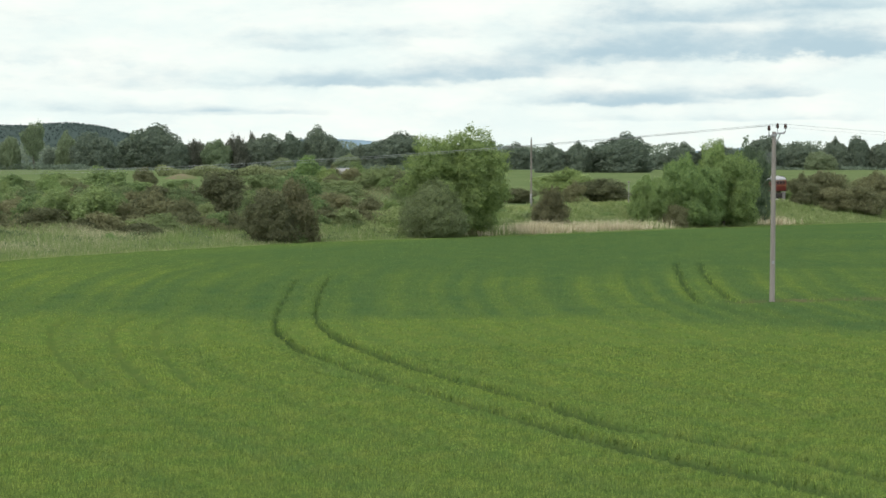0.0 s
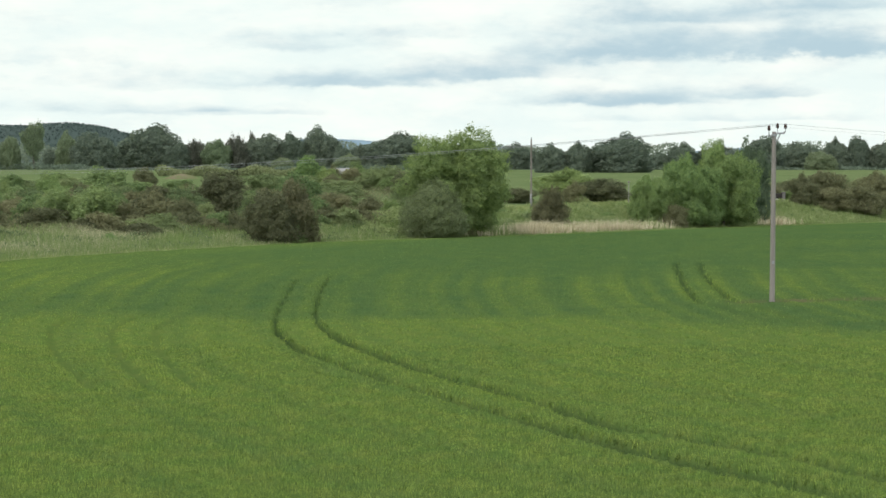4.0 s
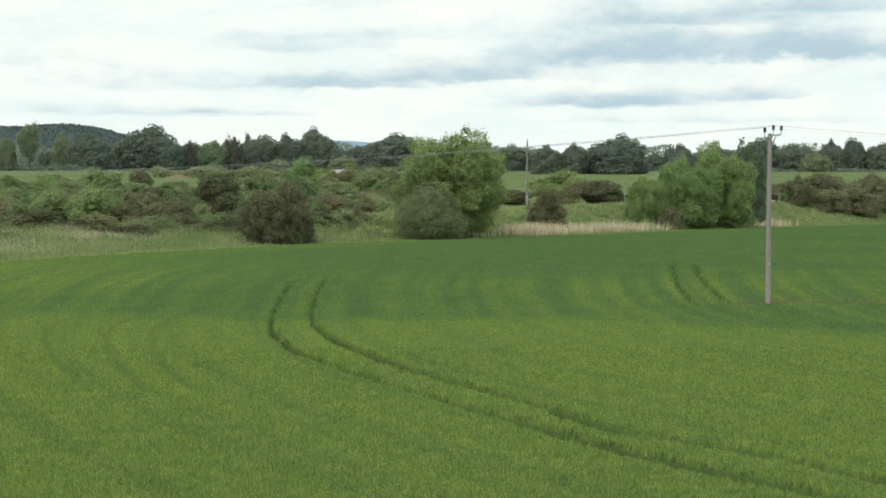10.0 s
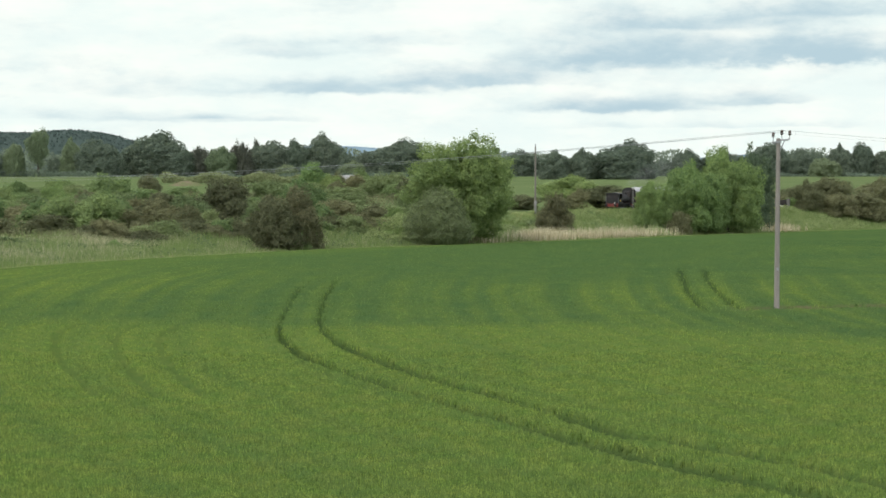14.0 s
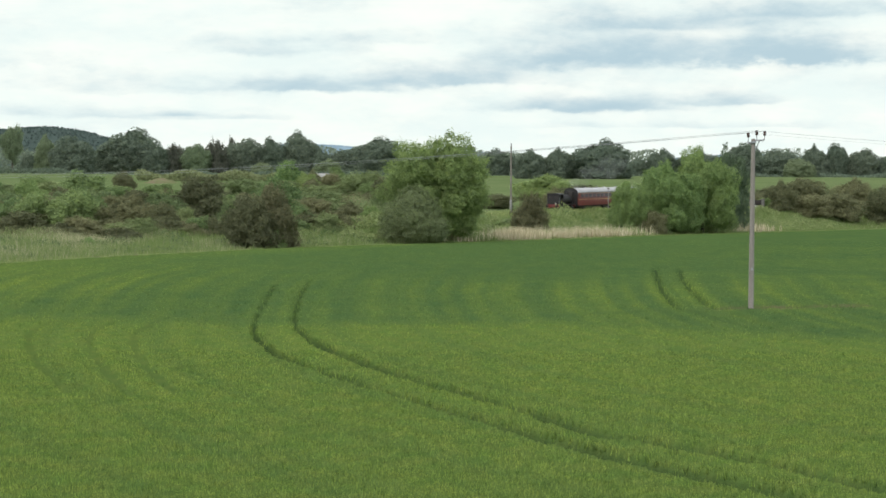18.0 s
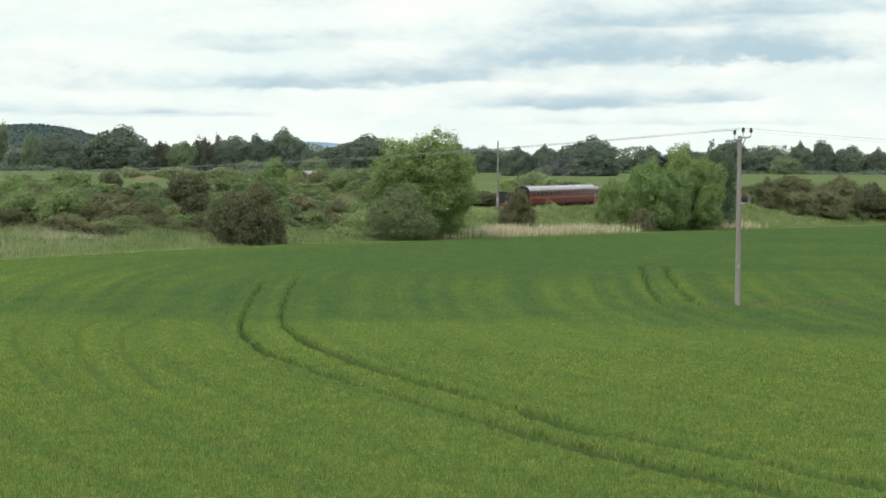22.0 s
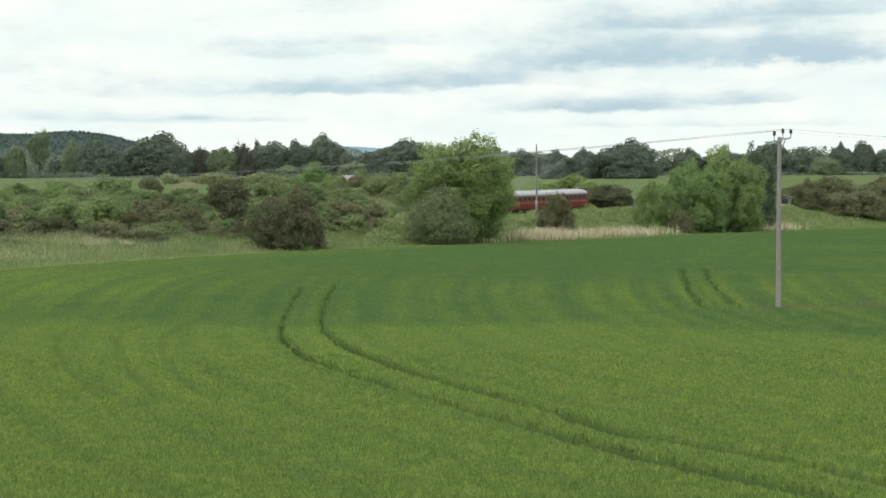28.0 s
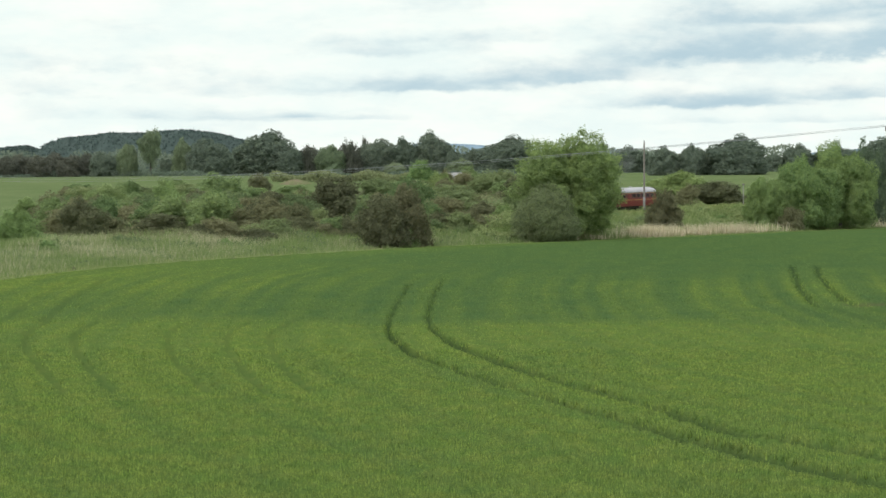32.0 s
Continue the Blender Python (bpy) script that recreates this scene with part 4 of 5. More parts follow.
for wx in (-1.4, 1.4):
    part("window", box(wx, -1.82, 1.35, 0.8, 0.06, 0.9, 0.02), GLASS, cottage)
part("door", box(0, -1.82, 0.95, 0.8, 0.06, 1.9, 0.02), OLD_WOOD, cottage)
ga, gr = np.meshgrid(np.arange(24) * 2 * math.pi / 24, np.linspace(0, 1, 8))
bump = (1 - gr ** 1.6) * (1 + 0.2 * np.sin(3 * ga + 1) * gr)
mx, my = -62 + 4.5 * gr * np.cos(ga), 402 + 3.5 * gr * np.sin(ga)
v = np.stack([mx, my, ground_z(mx, my) - 0.1 + 1.3 * bump], -1).reshape(-1, 3)
f = np.array([(a * 24 + b, (a + 1) * 24 + b, (a + 1) * 24 + (b + 1) % 24, a * 24 + (b + 1) % 24) for a in range(7) for b in range(24)])
SOIL = surface("bare_soil", (0.160, 0.136, 0.088), (0.112, 0.144, 0.056), 0.5, 3, 0.95, bump=0.5, shine=0.0)
tagged(part("spoil_heap", solid("spoil_heap", v, f, SOIL, True), SOIL), "low heap of bare brown earth in the pasture", "earth mound")

# ---- rough grass between crop and railway ----
r = np.random.RandomState(31)
n = 52000
y = 95 + 240 * r.uniform(0, 1, n)
p = r.uniform(0, 1, n) ** 0.9 * 25
x = edge_x(y) - p / 0.8
keep = np.abs(x / y) < 0.42
x, y, p = x[keep], y[keep], p[keep]
clump = np.clip(0.5 + 0.35 * waves(x * 0.9, y * 0.9, 41), 0.05, 1)


def bleached(a, b):
    """Share of dead straw: most near the crop, little on the cutting slope."""
    q = beyond(a, b)
    patch = 0.5 + 0.4 * waves(a * 0.35, b * 0.2, 43)
    return np.clip(patch * (0.98 - 0.75 * ease(186, 200, b)) * (0.35 + 0.65 * ease(2, 7, q)) - 0.10 - 0.10 * ease(12, 22, q) + np.random.RandomState(6).normal(0, 0.32, a.shape), 0, 1)


me = blades("tall_grass", x, y, ground_z(x, y) - 0.03, (0.30 + 0.9 * clump + 0.6 * r.rand(len(x)) ** 2) * (0.45 + 0.55 * ease(0, 5, p)), 0.07 + 0.07 * r.rand(len(x)), 0.35, 5, TALL_GRASS, 32, {"tone": bleached})
tagged(part("tall_grass", me, TALL_GRASS), "tall tangled grass, part green and part bleached", "grass", kind="stuff")
for name, label, leaf, n, y0, y1, p0, p1, amp, size in (("bank_herbage", "lush uneven weeds on the railway bank", GREEN_GRASS, 60000, 200, 312, 3, 23, 1.1, 0.15), ("verge_herbage", "rank weeds among the tall verge grass", LEAF_GREY, 22000, 105, 205, 3, 20, 0.7, 0.13)):
    y = r.uniform(y0, y1, n)
    p = r.uniform(p0, p1, n)
    x = edge_x(y) - p / 0.8
    high = np.clip(0.45 + 0.5 * waves(x * 0.8, y * 0.6, 61), 0.0, 2.0) * amp * 1.6
    thicket(name, x, y, ground_z(x, y) + high * r.uniform(0.2, 1, n) ** 0.5, np.full(n, size), leaf, label, 26)
# darker leaf clumps added to stand for uneven shading on the slope
y, p = r.uniform(200, 312, 26000), r.uniform(4, 22, 26000)
x = edge_x(y) - p / 0.8
patch = waves(x * 0.55, y * 0.45, 63)
x, y, patch = x[patch > 0.35], y[patch > 0.35], patch[patch > 0.35]
thicket("bank_weeds", x, y, ground_z(x, y) + r.uniform(0.2, 1.0, len(x)) * (0.4 + 0.7 * patch), np.full(len(x), 0.15), LEAF_MID, "darker leaf patches standing for shading on the railway bank", 28)
s_line = r.uniform(-70, 175, 19000)
off = r.uniform(2.2, 5.0, 19000) * np.where(r.rand(19000) < 0.65, -1, 1)
x = RAIL_AT[0] + RAIL_WAY[0] * s_line - RAIL_WAY[1] * off
y = RAIL_AT[1] + RAIL_WAY[1] * s_line + RAIL_WAY[0] * off
me = blades("lineside_grass", x, y, ground_z(x, y) - 0.03, 0.5 + 0.6 * r.rand(len(x)), 0.08 + 0.05 * r.rand(len(x)), 0.35, 4, GREEN_GRASS, 35)
tagged(part("lineside_grass", me, GREEN_GRASS), "long green grass beside the track", "grass", kind="stuff")
n = 16000
y = 100 + 225 * r.uniform(0, 1, n)
p = r.uniform(-0.6, 3.0, n)
x = edge_x(y) - p / 0.8
me = blades("field_margin", x, y, ground_z(x, y) - 0.02, 0.22 + 0.25 * r.rand(n), 0.05 + 0 * x, 0.35, 4, GREEN_GRASS, 33)
tagged(part("field_margin", me, GREEN_GRASS), "lush green grass along the field margin", "grass", kind="stuff")
y = np.concatenate([r.normal(221.5, 1.9, 800), r.normal(229, 3.0, 260), r.normal(239, 4.0, 480), r.uniform(206, 256, 240), r.normal(280.5, 1.8, 320)])
p = 2.0 + np.abs(r.normal(0, 1.5, len(y)))
x = edge_x(y) - p / 0.8
me = blades("reeds", x, y, ground_z(x, y) - 0.03, 1.0 + 1.1 * r.rand(len(x)), 0.10 + 0.06 * r.rand(len(x)), 0.22, 4, STRAW, 34)
tagged(part("reeds", me, STRAW), "bleached straw-coloured reeds beside the crop", "reeds", kind="stuff")


# ---- poles and wires ----
def power_pole(x, y):
    z = float(ground_z(x, y))
    base = new("power_pole")
    base.matrix_world = pose(x, y, z, 0, 0.1, 0)
    base.scale.z = 1.022
    tagged(base, "weathered grey wooden power pole with three insulators", "pole")
    part("pole", smooth(lathe([(0.145, -0.3), (0.14, 0.0), (0.122, 3.5), (0.106, 7.2), (0.098, 8.38), (0.08, 8.43)], 16)), POLE_WOOD, base)
    arm = rod((-0.25, 0, 8.20), (0.0, 0, 8.16), 0.035, 0.035, 8)
    rod((0.0, 0, 8.34), (0.48, 0, 8.36), 0.04, 0.04, 8, arm)
    rod((0.48, 0, 8.36), (0.55, 0, 8.44), 0.04, 0.035, 8, arm)
    part("crossarm", arm, STEEL, base)
    part("brace", rod((0.09, -0.02, 7.85), (0.30, -0.02, 8.34), 0.028, 0.028, 6), STEEL, base)
    part("bracket", box(0, -0.01, 8.25, 0.25, 0.25, 0.10, 0.02), STEEL, base)
    for bz in (8.16, 8.34):
        part("bolt", rod((0, -0.15, bz), (0, 0.15, bz), 0.016, 0.016, 6), STEEL, base)
    for ix, low, iz in ((-0.25, 8.20, 8.47), (0.165, 8.34, 8.58), (0.55, 8.42, 8.56)):
        pin = part("insulator_pin", rod((ix, 0, low), (ix, 0, iz + 0.02), 0.02, 0.02, 8), STEEL, base)
        part("insulator", smooth(lathe([(0.03, 0), (0.04, 0.03), (0.078, 0.04), (0.078, 0.08), (0.055, 0.09), (0.078, 0.11), (0.078, 0.15), (0.055, 0.16), (0.075, 0.18), (0.07, 0.22), (0.03, 0.25)], 12, "Z", (ix, 0, iz))), CERAMIC, pin)
    part("number_plate", box(0, -0.135, 2.2, 0.10, 0.01, 0.14), STEEL, base)
    return base


POLE = (16.1, 82.7)
power_pole(*POLE)


def wire(a, b, sag, thick=0.008, name="power_line"):
    pts = [Vector(a).lerp(Vector(b), k / 40) - Vector((0, 0, sag * 4 * (k / 40) * (1 - k / 40))) for k in range(41)]
    bm = bmesh.new()
    for p, q in zip(pts, pts[1:]):
        rod(p, q, thick, thick, 5, bm)
    return tagged(part(name, bm, CABLE), "dark overhead power cable strung between poles", "cable", "overhead cables")


for ix, iz, shift in ((-0.25, 8.54, 0.0), (0.165, 8.65, 0.7), (0.55, 8.63, 1.4)):
    wire((POLE[0] + ix, POLE[1], iz), (-84 + shift, 190, 7.3 - 0.45 * shift), 1.75)
    wire((POLE[0] + ix, POLE[1], iz), (60 + shift, 56, 7.6), 1.0, 0.0035)

FAR_POLE = (13.4, 258.0)
z = float(ground_z(*FAR_POLE))
base = new("telegraph_pole")
base.matrix_world = pose(*FAR_POLE, z)
tagged(base, "old wooden telegraph pole with whitened foot", "pole")
part("pole", smooth(lathe([(0.17, -0.3), (0.16, 0), (0.11, 11.0), (0.07, 11.1)], 12)), OLD_WOOD, base)
part("foot_guard", smooth(lathe([(0.19, 0.6), (0.19, 2.7), (0.17, 2.8)], 10)), STONE, base, "whitened guard")
part("cap", lathe([(0.10, 11.1), (0.07, 11.4)], 8), STEEL, base)
z = float(ground_z(30.6, 279.5))
base = new("marker_post")
base.matrix_world = pose(30.6, 279.5, z)
tagged(base, "pale slender trackside post with a small board", "post")
part("post", rod((0, 0, -0.2), (0, 0, 4.3), 0.06, 0.05, 8), STONE, base)
part("board", box(0, 0, 4.2, 0.42, 0.06, 0.22, 0.02), OLD_WOOD, base)
z = float(ground_z(62.4, 316))
base = new("railway_bridge")
base.matrix_world = pose(62.4, 316, z, 0, 0, -14)
tagged(base, "small grey stone underbridge with a steel girder under the track", "bridge")
top = 1.35 - z
for side in (-1, 1):
    part("abutment", box(side * 1.1, 0, top / 2 - 0.25, 0.55, 1.6, top + 0.4, 0.04), DARK_STONE, base)
    part("coping", box(side * 1.1, 0, top + 0.02, 0.70, 1.75, 0.14, 0.03), DARK_STONE, base)
part("girder", box(0, -0.2, top - 0.30, 1.64, 0.22, 0.42, 0.02), GRIME, base, "dark riveted girder")
# added dark panel, its colour stands for the shade below the deck
part("back_wall", box(0, 0.7, top / 2 - 0.3, 1.64, 0.2, top - 0.1, 0.02), GRIME, base, "near-black panel standing for the shade under the deck")
part("notice", box(-0.25, -0.36, top - 1.25, 0.75, 0.05, 0.30, 0.01), WHITE_PAINT, base, "blank white notice board")

# ---- the railway ----
HEAD = math.degrees(math.atan2(-RAIL_WAY[1], -RAIL_WAY[0]))
line = new("railway_track")
SLOPE = math.degrees(math.atan(RAIL_RISE))
line.matrix_world = pose(*RAIL_AT, RAIL_TOP, 0, SLOPE, HEAD)
tagged(line, "single railway track on grey ballast", "railway", kind="structure")
part("ballast", extruded([(-2.3, -0.55), (2.3, -0.55), (1.5, -0.20), (-1.5, -0.20)], -150, 90), BALLAST, line)
for side in (-0.75, 0.75):
    part("rail", extruded([(side - 0.07, -0.15), (side + 0.07, -0.15), (side + 0.02, -0.12), (side + 0.035, 0), (side - 0.035, 0), (side - 0.02, -0.12)], -150, 90), IRON, line)
tie = box(0, 0, -0.20, 0.25, 2.5, 0.13)
tie_mesh = bpy.data.meshes.new("sleeper")
tie.to_mesh(tie_mesh)
tie.free()
tie_mesh.materials.append(OLD_WOOD)
for k in range(240):
    s = part("sleeper", tie_mesh, OLD_WOOD, line)
    s.location.x = -110 + k * 0.75


# ---- the train ----
def wheelset(parent, x, radius):
    bm = bmesh.new()
    for side in (-0.72, 0.72):
        lathe([(radius + 0.03, -0.06), (radius, -0.02), (radius - 0.02, 0.07), (radius - 0.09, 0.075), (radius - 0.1, 0.02), (0.12, 0.03), (0.1, 0.08)], 20, "Y", (0, side, 0), bm)
        for k in range(4):
            a = k * math.pi / 4
            rod((math.cos(a) * radius * 0.85, side, math.sin(a) * radius * 0.85), (-math.cos(a) * radius * 0.85, side, -math.sin(a) * radius * 0.85), 0.03, 0.03, 5, bm)
    rod((0, -0.75, 0), (0, 0.75, 0), 0.07, 0.07, 8, bm)
    ob = part("wheelset", bm, GRIME, parent)
    ob.location = (x, 0, radius)
    return ob


def buffers(parent, x, way):
    for side in (-0.87, 0.87):
        bm = lathe([(0.10, 0), (0.10, 0.28), (0.06, 0.29), (0.06, 0.42), (0.23, 0.44), (0.22, 0.48)] if way > 0 else [(0.22, -0.48), (0.23, -0.44), (0.06, -0.42), (0.06, -0.29), (0.10, -0.28), (0.10, 0)], 14, "X", (x, side, 1.06))
        part("buffer", smooth(bm), BLACK, parent)


def shell(half, low, high, lean=0.06):
    return [(-half + lean, low), (-half, low + 0.55), (-half, low + 1.2), (-half + 0.09, high), (half - 0.09, high), (half, low + 1.2), (half, low + 0.55), (half - lean, low)]


def build_coach():
    base = new("railway_coach")
    tagged(base, "maroon passenger coach with a pale grey roof and gold lining", "railway coach")
    part("lower_body", extruded(shell(1.37, 1.02, 2.02, 0.05), -9.85, 9.85), MAROON, base)
    part("upper_body", extruded([(-1.37, 2.022), (-1.29, 3.05), (1.29, 3.05), (1.37, 2.022)], -9.84, 9.84), UPPER, base, "dull dark maroon upper panels")
    arc = [(1.36 * math.cos(a), 3.05 + 0.80 * math.sin(a) ** 0.9) for a in np.linspace(0, math.pi, 15)]
    roof = extruded(arc, -9.9, 9.9)
    for vert in roof.verts:
        if abs(vert.co.x) > 9.8:
            vert.co.z = 3.05 + (vert.co.z - 3.05) * 0.86
    for cut in (-9.3, 9.3):
        geom = roof.verts[:] + roof.edges[:] + roof.faces[:]
        bmesh.ops.bisect_plane(roof, geom=geom, plane_co=(cut, 0, 0), plane_no=(1, 0, 0))
    for vert in roof.verts:
        if abs(abs(vert.co.x) - 9.3) < 0.01:
            vert.co.z = 3.05 + (vert.co.z - 3.05) / 0.9
    part("roof", roof, ROOF_GREY, base)
    for side in (1, -1):
        part("waist_line", box(0, side * 1.368, 1.98, 19.6, 0.02, 0.07), LINING, base, "gold waist line")
        part("eaves_line", box(0, side * 1.31, 2.98, 19.6, 0.03, 0.05), LINING, base, "gold line under the eaves")
        part("gutter", box(0, side * 1.335, 3.06, 19.6, 0.05, 0.05), GRIME, base)
        part("solebar", box(0, side * 1.22, 0.95, 19.4, 0.10, 0.18), BLACK, base)
        for k, (wx, ww) in enumerate([(8.6 - 1.15 * q, 0.82) for q in range(8)] + [(-2.0, 0.5)] + [(-4.4 - 1.12 * q, 0.80) for q in range(5)]):
            pane = box(wx, side * 1.335, 2.60, ww, 0.05, 0.50, 0.02)
            for vert in pane.verts:
                vert.co.y -= side * 0.08 * (vert.co.z - 2.5)
            w = part("window", pane, GLASS, base)
            frame_bm = box(wx, side * 1.325, 2.60, ww + 0.10, 0.04, 0.60, 0.02)
            for vert in frame_bm.verts:
                vert.co.y -= side * 0.08 * (vert.co.z - 2.5)
            part("window_frame", frame_bm, UPPER, w)
        for dx in (9.3, -0.55, -1.3, -3.3, -9.55):
            door = part("door", box(dx, side * 1.352, 2.0, 0.68 if abs(dx) < 5 else 0.5, 0.05, 1.86, 0.02), MAROON, base)
            part("door_handle", box(dx + 0.25, side * 1.39, 1.75, 0.05, 0.05, 0.14), BRASS, door)
    for q in range(7):
        part("roof_vent", smooth(lathe([(0.14, 3.80), (0.15, 3.92), (0.08, 3.98)], 10, "Z", (-8.4 + 2.8 * q, 0.25 * (-1) ** q, 0))), ROOF_GREY, base)
    for end in (1, -1):
        part("end_panel", extruded(arc + [(-1.3, 1.05), (1.3, 1.05)], end * 9.86, end * 9.93), BLACK, base, "sooty black end panel")
        part("gangway", box(end * 10.1, 0, 2.15, 0.42, 1.0, 2.2, 0.06), GRIME, base)
        part("buffer_beam", box(end * 9.8, 0, 0.98, 0.16, 2.5, 0.34, 0.02), BLACK, base)
        buffers(base, end * 9.88, end)
        bogie = new("bogie")
        bogie.parent = base
        bogie.location.x = end * 7.0
        for side in (1, -1):
            frame_bm = box(0, side * 0.98, 0.55, 3.4, 0.12, 0.24, 0.03)
            box(1.3, side * 1.02, 0.46, 0.36, 0.20, 0.36, 0.03, frame_bm)
            box(-1.3, side * 1.02, 0.46, 0.36, 0.20, 0.36, 0.03, frame_bm)
            part("bogie_frame", frame_bm, GRIME, bogie)
    for wx in (8.3, 5.7, -5.7, -8.3):
        wheelset(base, wx, 0.46)
    part("battery_box", box(1.2, 0.85, 0.62, 2.2, 0.5, 0.5, 0.03), GRIME, base)
    part("vacuum_tank", smooth(rod((-2.8, 0.6, 0.62), (-1.2, 0.6, 0.62), 0.26, 0.26, 14)), GRIME, base)
    part("truss", box(0, 0, 0.84, 13, 1.6, 0.12), GRIME, base)
    return base


def build_engine():
    """A small saddle-tank engine running cab first."""
    base = new("steam_locomotive")
    tagged(base, "small black saddle-tank steam locomotive with red buffer beams", "locomotive")
    part("running_plate", box(0, 0, 1.22, 6.9, 2.44, 0.10, 0.02), BLACK, base)
    for side in (1, -1):
        part("frame_plate", box(0, side * 0.62, 0.88, 6.4, 0.06, 0.56), BLACK, base)
        part("cylinder", smooth(rod((-2.75, side * 0.98, 0.72), (-1.85, side * 0.98, 0.72), 0.27, 0.27, 14)), BLACK, base)
        part("side_rod", box(0.55, side * 0.92, 0.52, 2.0, 0.05, 0.10, 0.02), STEEL, base)
        part("footstep", box(2.55, side * 1.08, 0.62, 0.5, 0.22, 0.06), BLACK, base)
    for end in (1, -1):
        part("buffer_beam", box(end * 3.45, 0, 1.02, 0.14, 2.42, 0.52, 0.02), RED, base, "bright red buffer beam")
        buffers(base, end * 3.52, end)
        part("coupling_hook", box(end * 3.62, 0, 1.0, 0.22, 0.06, 0.14, 0.02), IRON, base)
    part("boiler", smooth(rod((-3.0, 0, 1.95), (1.4, 0, 1.95), 0.56, 0.56, 20)), BLACK, base)
    part("smokebox", smooth(rod((-3.32, 0, 1.95), (-2.55, 0, 1.95), 0.62, 0.62, 20)), BLACK, base)
    part("smokebox_door", smooth(lathe([(0.1, -3.42), (0.42, -3.38), (0.5, -3.31)], 18, "X", (0, 0, 1.95))), BLACK, base)
    tank = [(0.80 * math.cos(a), 1.95 + 0.84 * math.sin(a)) for a in np.linspace(-0.35, math.pi + 0.35, 17)]
    part("saddle_tank", extruded(tank, -2.5, 1.15), BLACK, base)
    part("tank_filler", smooth(rod((-0.9, 0, 2.75), (-0.9, 0, 2.95), 0.17, 0.17, 12)), BLACK, base)
    part("dome", smooth(lathe([(0.24, 2.74), (0.25, 2.98), (0.18, 3.10), (0.05, 3.14)], 14, "Z", (0.45, 0, 0))), BRASS, base, "polished brass safety-valve cover")
    part("chimney", smooth(lathe([(0.24, 2.50), (0.17, 2.62), (0.155, 3.05), (0.21, 3.12), (0.20, 3.22), (0.15, 3.22)], 14, "Z", (-2.92, 0, 0))), BLACK, base)
    for side in (1, -1):
        part("cab_side", box(2.25, side * 1.14, 1.72, 2.0, 0.05, 0.92, 0.01), BLACK, base)
        part("cab_pillar", box(2.86, side * 1.14, 2.52, 0.74, 0.05, 0.70), BLACK, base)
        part("cab_pillar", box(1.42, side * 1.14, 2.52, 0.34, 0.05, 0.70), BLACK, base)
        part("number_plate", box(2.3, side * 1.17, 1.75, 0.62, 0.02, 0.30, 0.01), BRASS, base, "brass plate on the cab side")
        part("handrail", rod((3.3, side * 1.2, 1.4), (3.3, side * 1.2, 2.5), 0.02, 0.02, 6), STEEL, base)
    for end, x in ((1, 3.22), (-1, 1.27)):
        sheet_bm = box(x, 0, 1.74, 0.05, 2.3, 0.96, 0.01)
        box(x, 0, 2.74, 0.05, 2.3, 0.26, 0, sheet_bm)
        for yy in (-1.0, 0.0, 1.0):
            box(x, yy, 2.42, 0.05, 0.3 if yy else 0.5, 0.44, 0, sheet_bm)
        part("cab_sheet", sheet_bm, BLACK, base)
        for yy in (-0.55, 0.55):
            part("spectacle_window", box(x, yy, 2.42, 0.03, 0.62, 0.40), GLASS, base)
    top = [(1.24 * math.cos(a), 2.86 + 0.24 * math.sin(a)) for a in np.linspace(0, math.pi, 11)]
    part("cab_roof", extruded(top, 1.1, 3.45), BLACK, base)
    part("bunker", box(2.95, 0, 1.86, 0.5, 2.0, 1.1, 0.02), BLACK, base)
    part("lamp", box(3.56, 0.6, 1.42, 0.16, 0.16, 0.26, 0.02), WHITE_PAINT, base, "white headlamp")
    for wx in (1.45, -0.35):
        wheelset(base, wx, 0.52)
    return base


coach, engine = build_coach(), build_engine()
for ob in coach.children_recursive:
    if ob.type == "EMPTY" or ob.name.startswith("wheelset"):
        ob.location.x *= 1.07
    elif ob.parent == coach or ob.parent.parent == coach and ob.parent.type == "MESH":
        ob.data.transform(Matrix.Diagonal((1.07, 1, 1, 1)))
for ob in engine.children_recursive:
    if ob.parent == engine and not ob.name.startswith("wheelset"):
        ob.data.transform(Matrix.Diagonal((0.68, 1, 1, 1)))
    elif ob.name.startswith("wheelset"):
        ob.location.x *= 0.68


def smoke_material():
    m, n, l, b = graph("smoke")
    b.inputs["Base Color"].default_value = (0.55, 0.56, 0.57, 1)
    b.inputs["Roughness"].default_value, b.inputs["Specular IOR Level"].default_value = 1.0, 0.0
    clear = n.new("ShaderNodeBsdfTransparent")
    mix = n.new("ShaderNodeMixShader")
    l.new(calc(n, l, "MULTIPLY", grain(n, l, 0.9, 4, low=0.35, high=0.75), 0.042), mix.inputs[0])
    l.new(clear.outputs[0], mix.inputs[1])
    l.new(b.outputs[0], mix.inputs[2])
    l.new(mix.outputs[0], n["Material Output"].inputs[0])
    return m


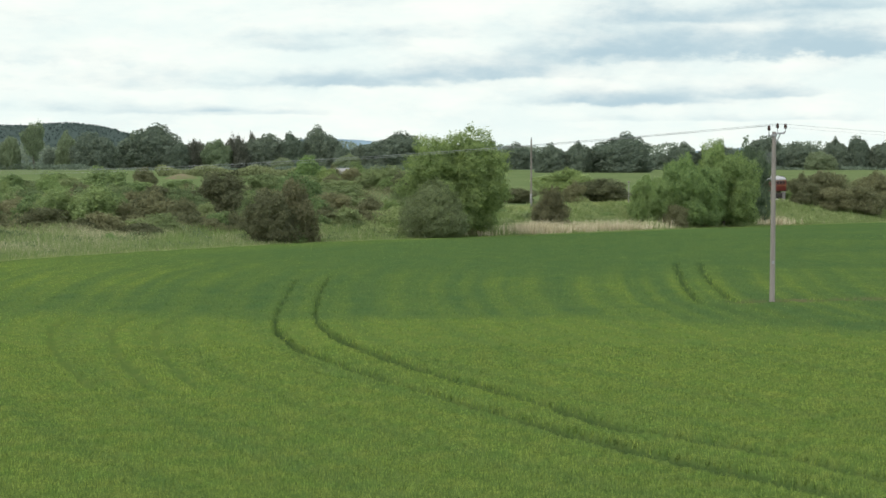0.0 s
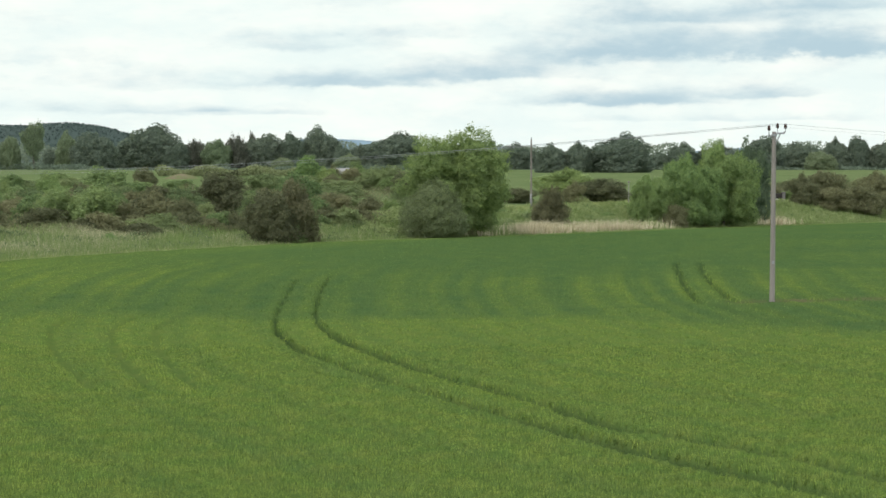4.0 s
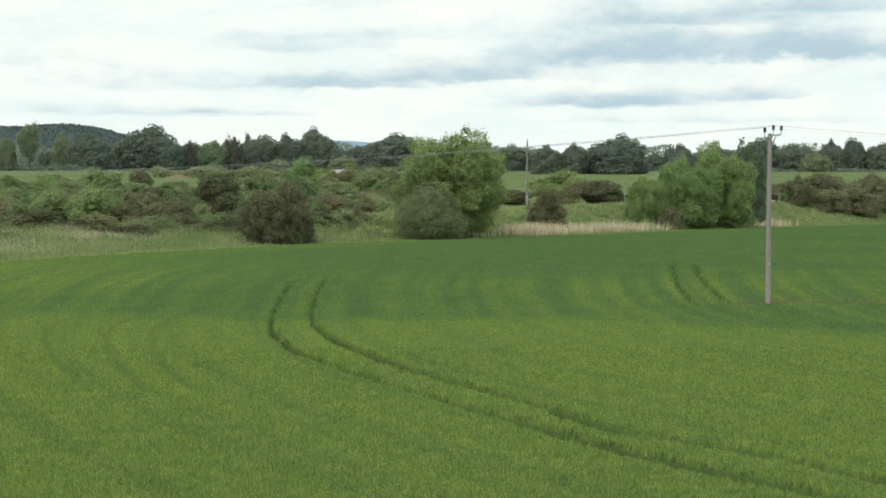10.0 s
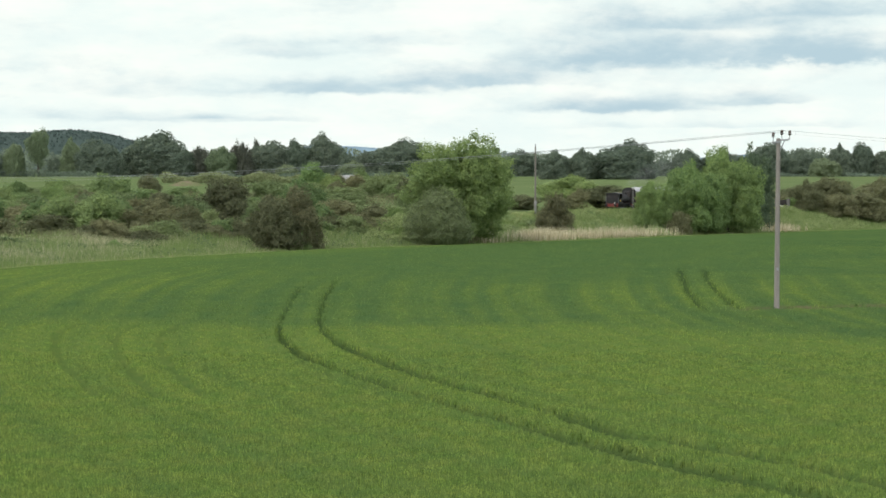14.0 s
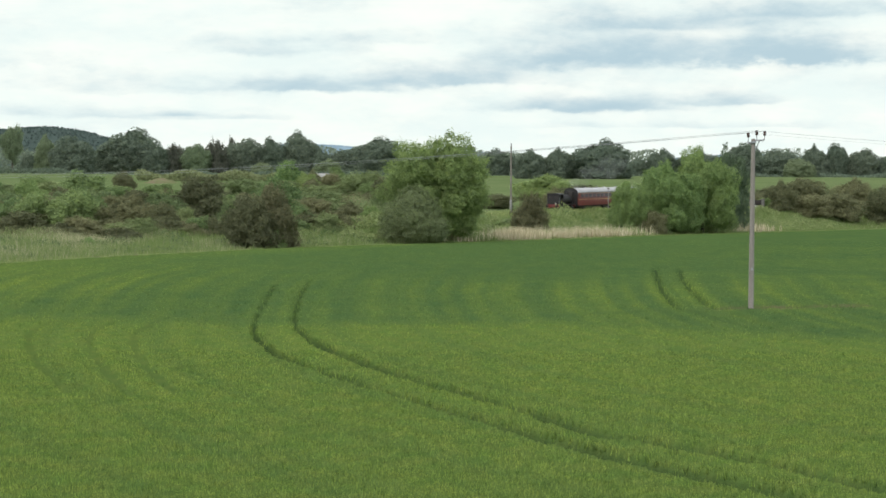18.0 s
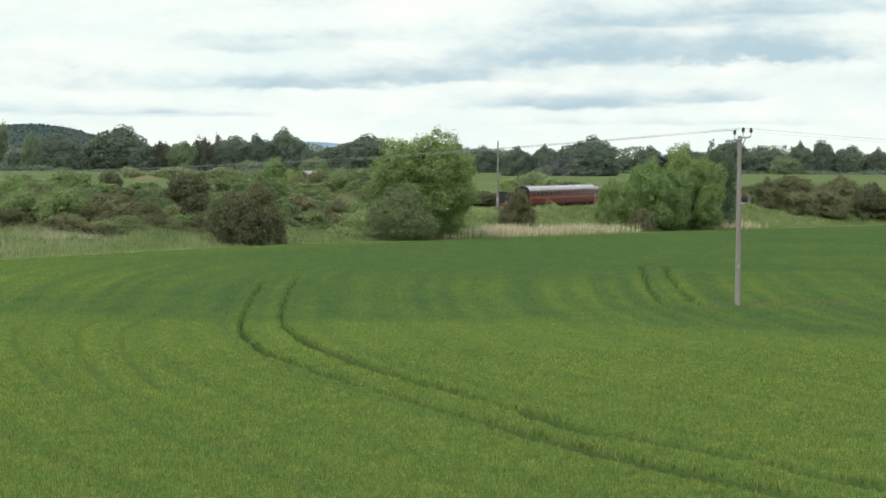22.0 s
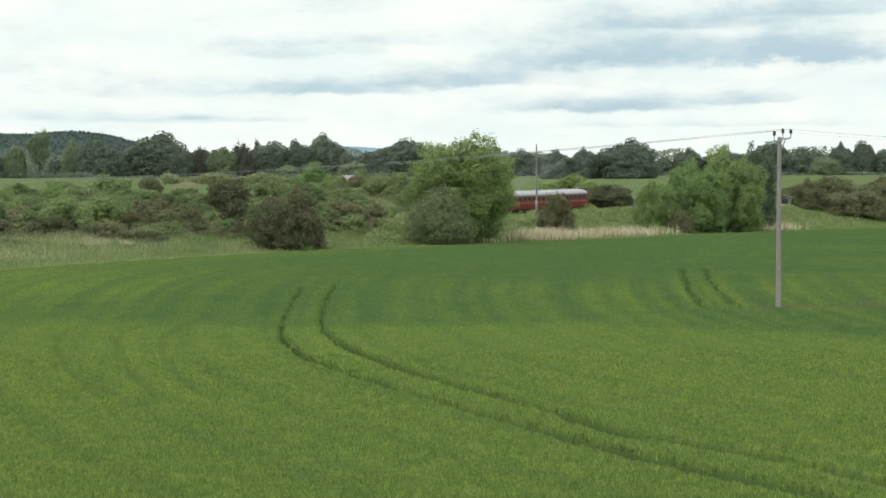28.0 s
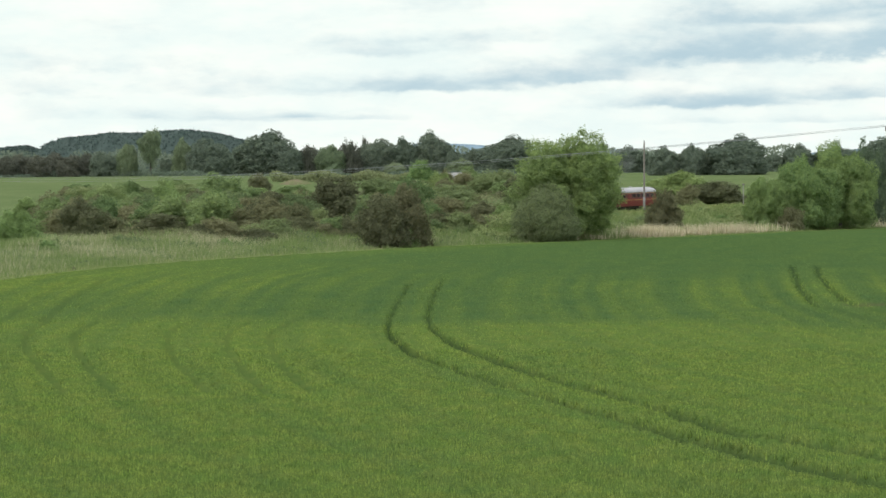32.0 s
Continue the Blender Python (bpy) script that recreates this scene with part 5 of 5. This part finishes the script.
SMOKE = smoke_material()
plume = new("smoke_plume")
tagged(plume, "thin grey smoke trailing from the chimney", "smoke")
r = random.Random(9)
for k in range(9):
    bm = bmesh.new()
    bmesh.ops.create_icosphere(bm, subdivisions=3, radius=1.0)
    size = 0.4 + 0.17 * k
    for vert in bm.verts:
        q = vert.co.copy()
        vert.co = q * size * (1 + 0.45 * noise.noise(q * 1.3 + Vector((k * 3.1, 0, 0))))
        vert.co.x *= 1.5
    puff = part("smoke_puff", smooth(bm), SMOKE, plume)
    puff.location = (-2.4 - 0.75 * k - 0.14 * k * k, r.uniform(-0.1, 0.1) * k, 3.7 + 0.5 * k + r.uniform(-0.3, 0.3))

# rear end of the train along the line, by time
RUN_T, RUN_S = (0, 6, 13, 19, 23, 28, 32), (73.4, 58.2, 40.2, 24.8, 14.5, 1.5, -9.6)


def ran(t):
    lo, hi = np.interp(t - 0.6, RUN_T, RUN_S), np.interp(t + 0.6, RUN_T, RUN_S)
    if t < 0.6:
        return RUN_S[0] + (RUN_S[1] - RUN_S[0]) / 6 * t
    if t > 31.4:
        return RUN_S[-1] - (RUN_S[-2] - RUN_S[-1]) / 4 * (t - 32)
    return float(lo + hi) / 2


def on_line(s):
    return pose(RAIL_AT[0] + RAIL_WAY[0] * s, RAIL_AT[1] + RAIL_WAY[1] * s, RAIL_TOP + RAIL_RISE * s, 0, SLOPE, HEAD)


def motions():
    times = [k * 0.25 for k in range(129)]
    walk(coach, [(t, on_line(ran(t) - 11.0)) for t in times[::4]])
    walk(engine, [(t, on_line(ran(t) - 24.55)) for t in times[::4]])
    for thing in (coach, engine):
        for ob in thing.children:
            if ob.name.startswith("wheelset"):
                x, _, z = ob.location
                walk(ob, [(t, pose(x, 0, z, 0, math.degrees((ran(0) - ran(t)) / z), 0)) for t in times])
    walk(plume, [(t, on_line(ran(t) - 24.55)) for t in times[::4]])
    for k, ob in enumerate(plume.children):
        x, y, z = ob.location
        walk(ob, [(t, pose(x - 0.5 * math.sin(0.4 * t + k), y, z + 0.35 * math.sin(0.3 * t + 2 * k), 0, 12 * math.sin(0.25 * t + k), 1.6 * t + 40 * k)) for t in range(0, 33, 4)])
    walk(cloud_bank, [(t, pose(0, 0, 0, 0, 0, 1.05 * t / 32)) for t in (0, 8, 16, 24, 32)])


motions()
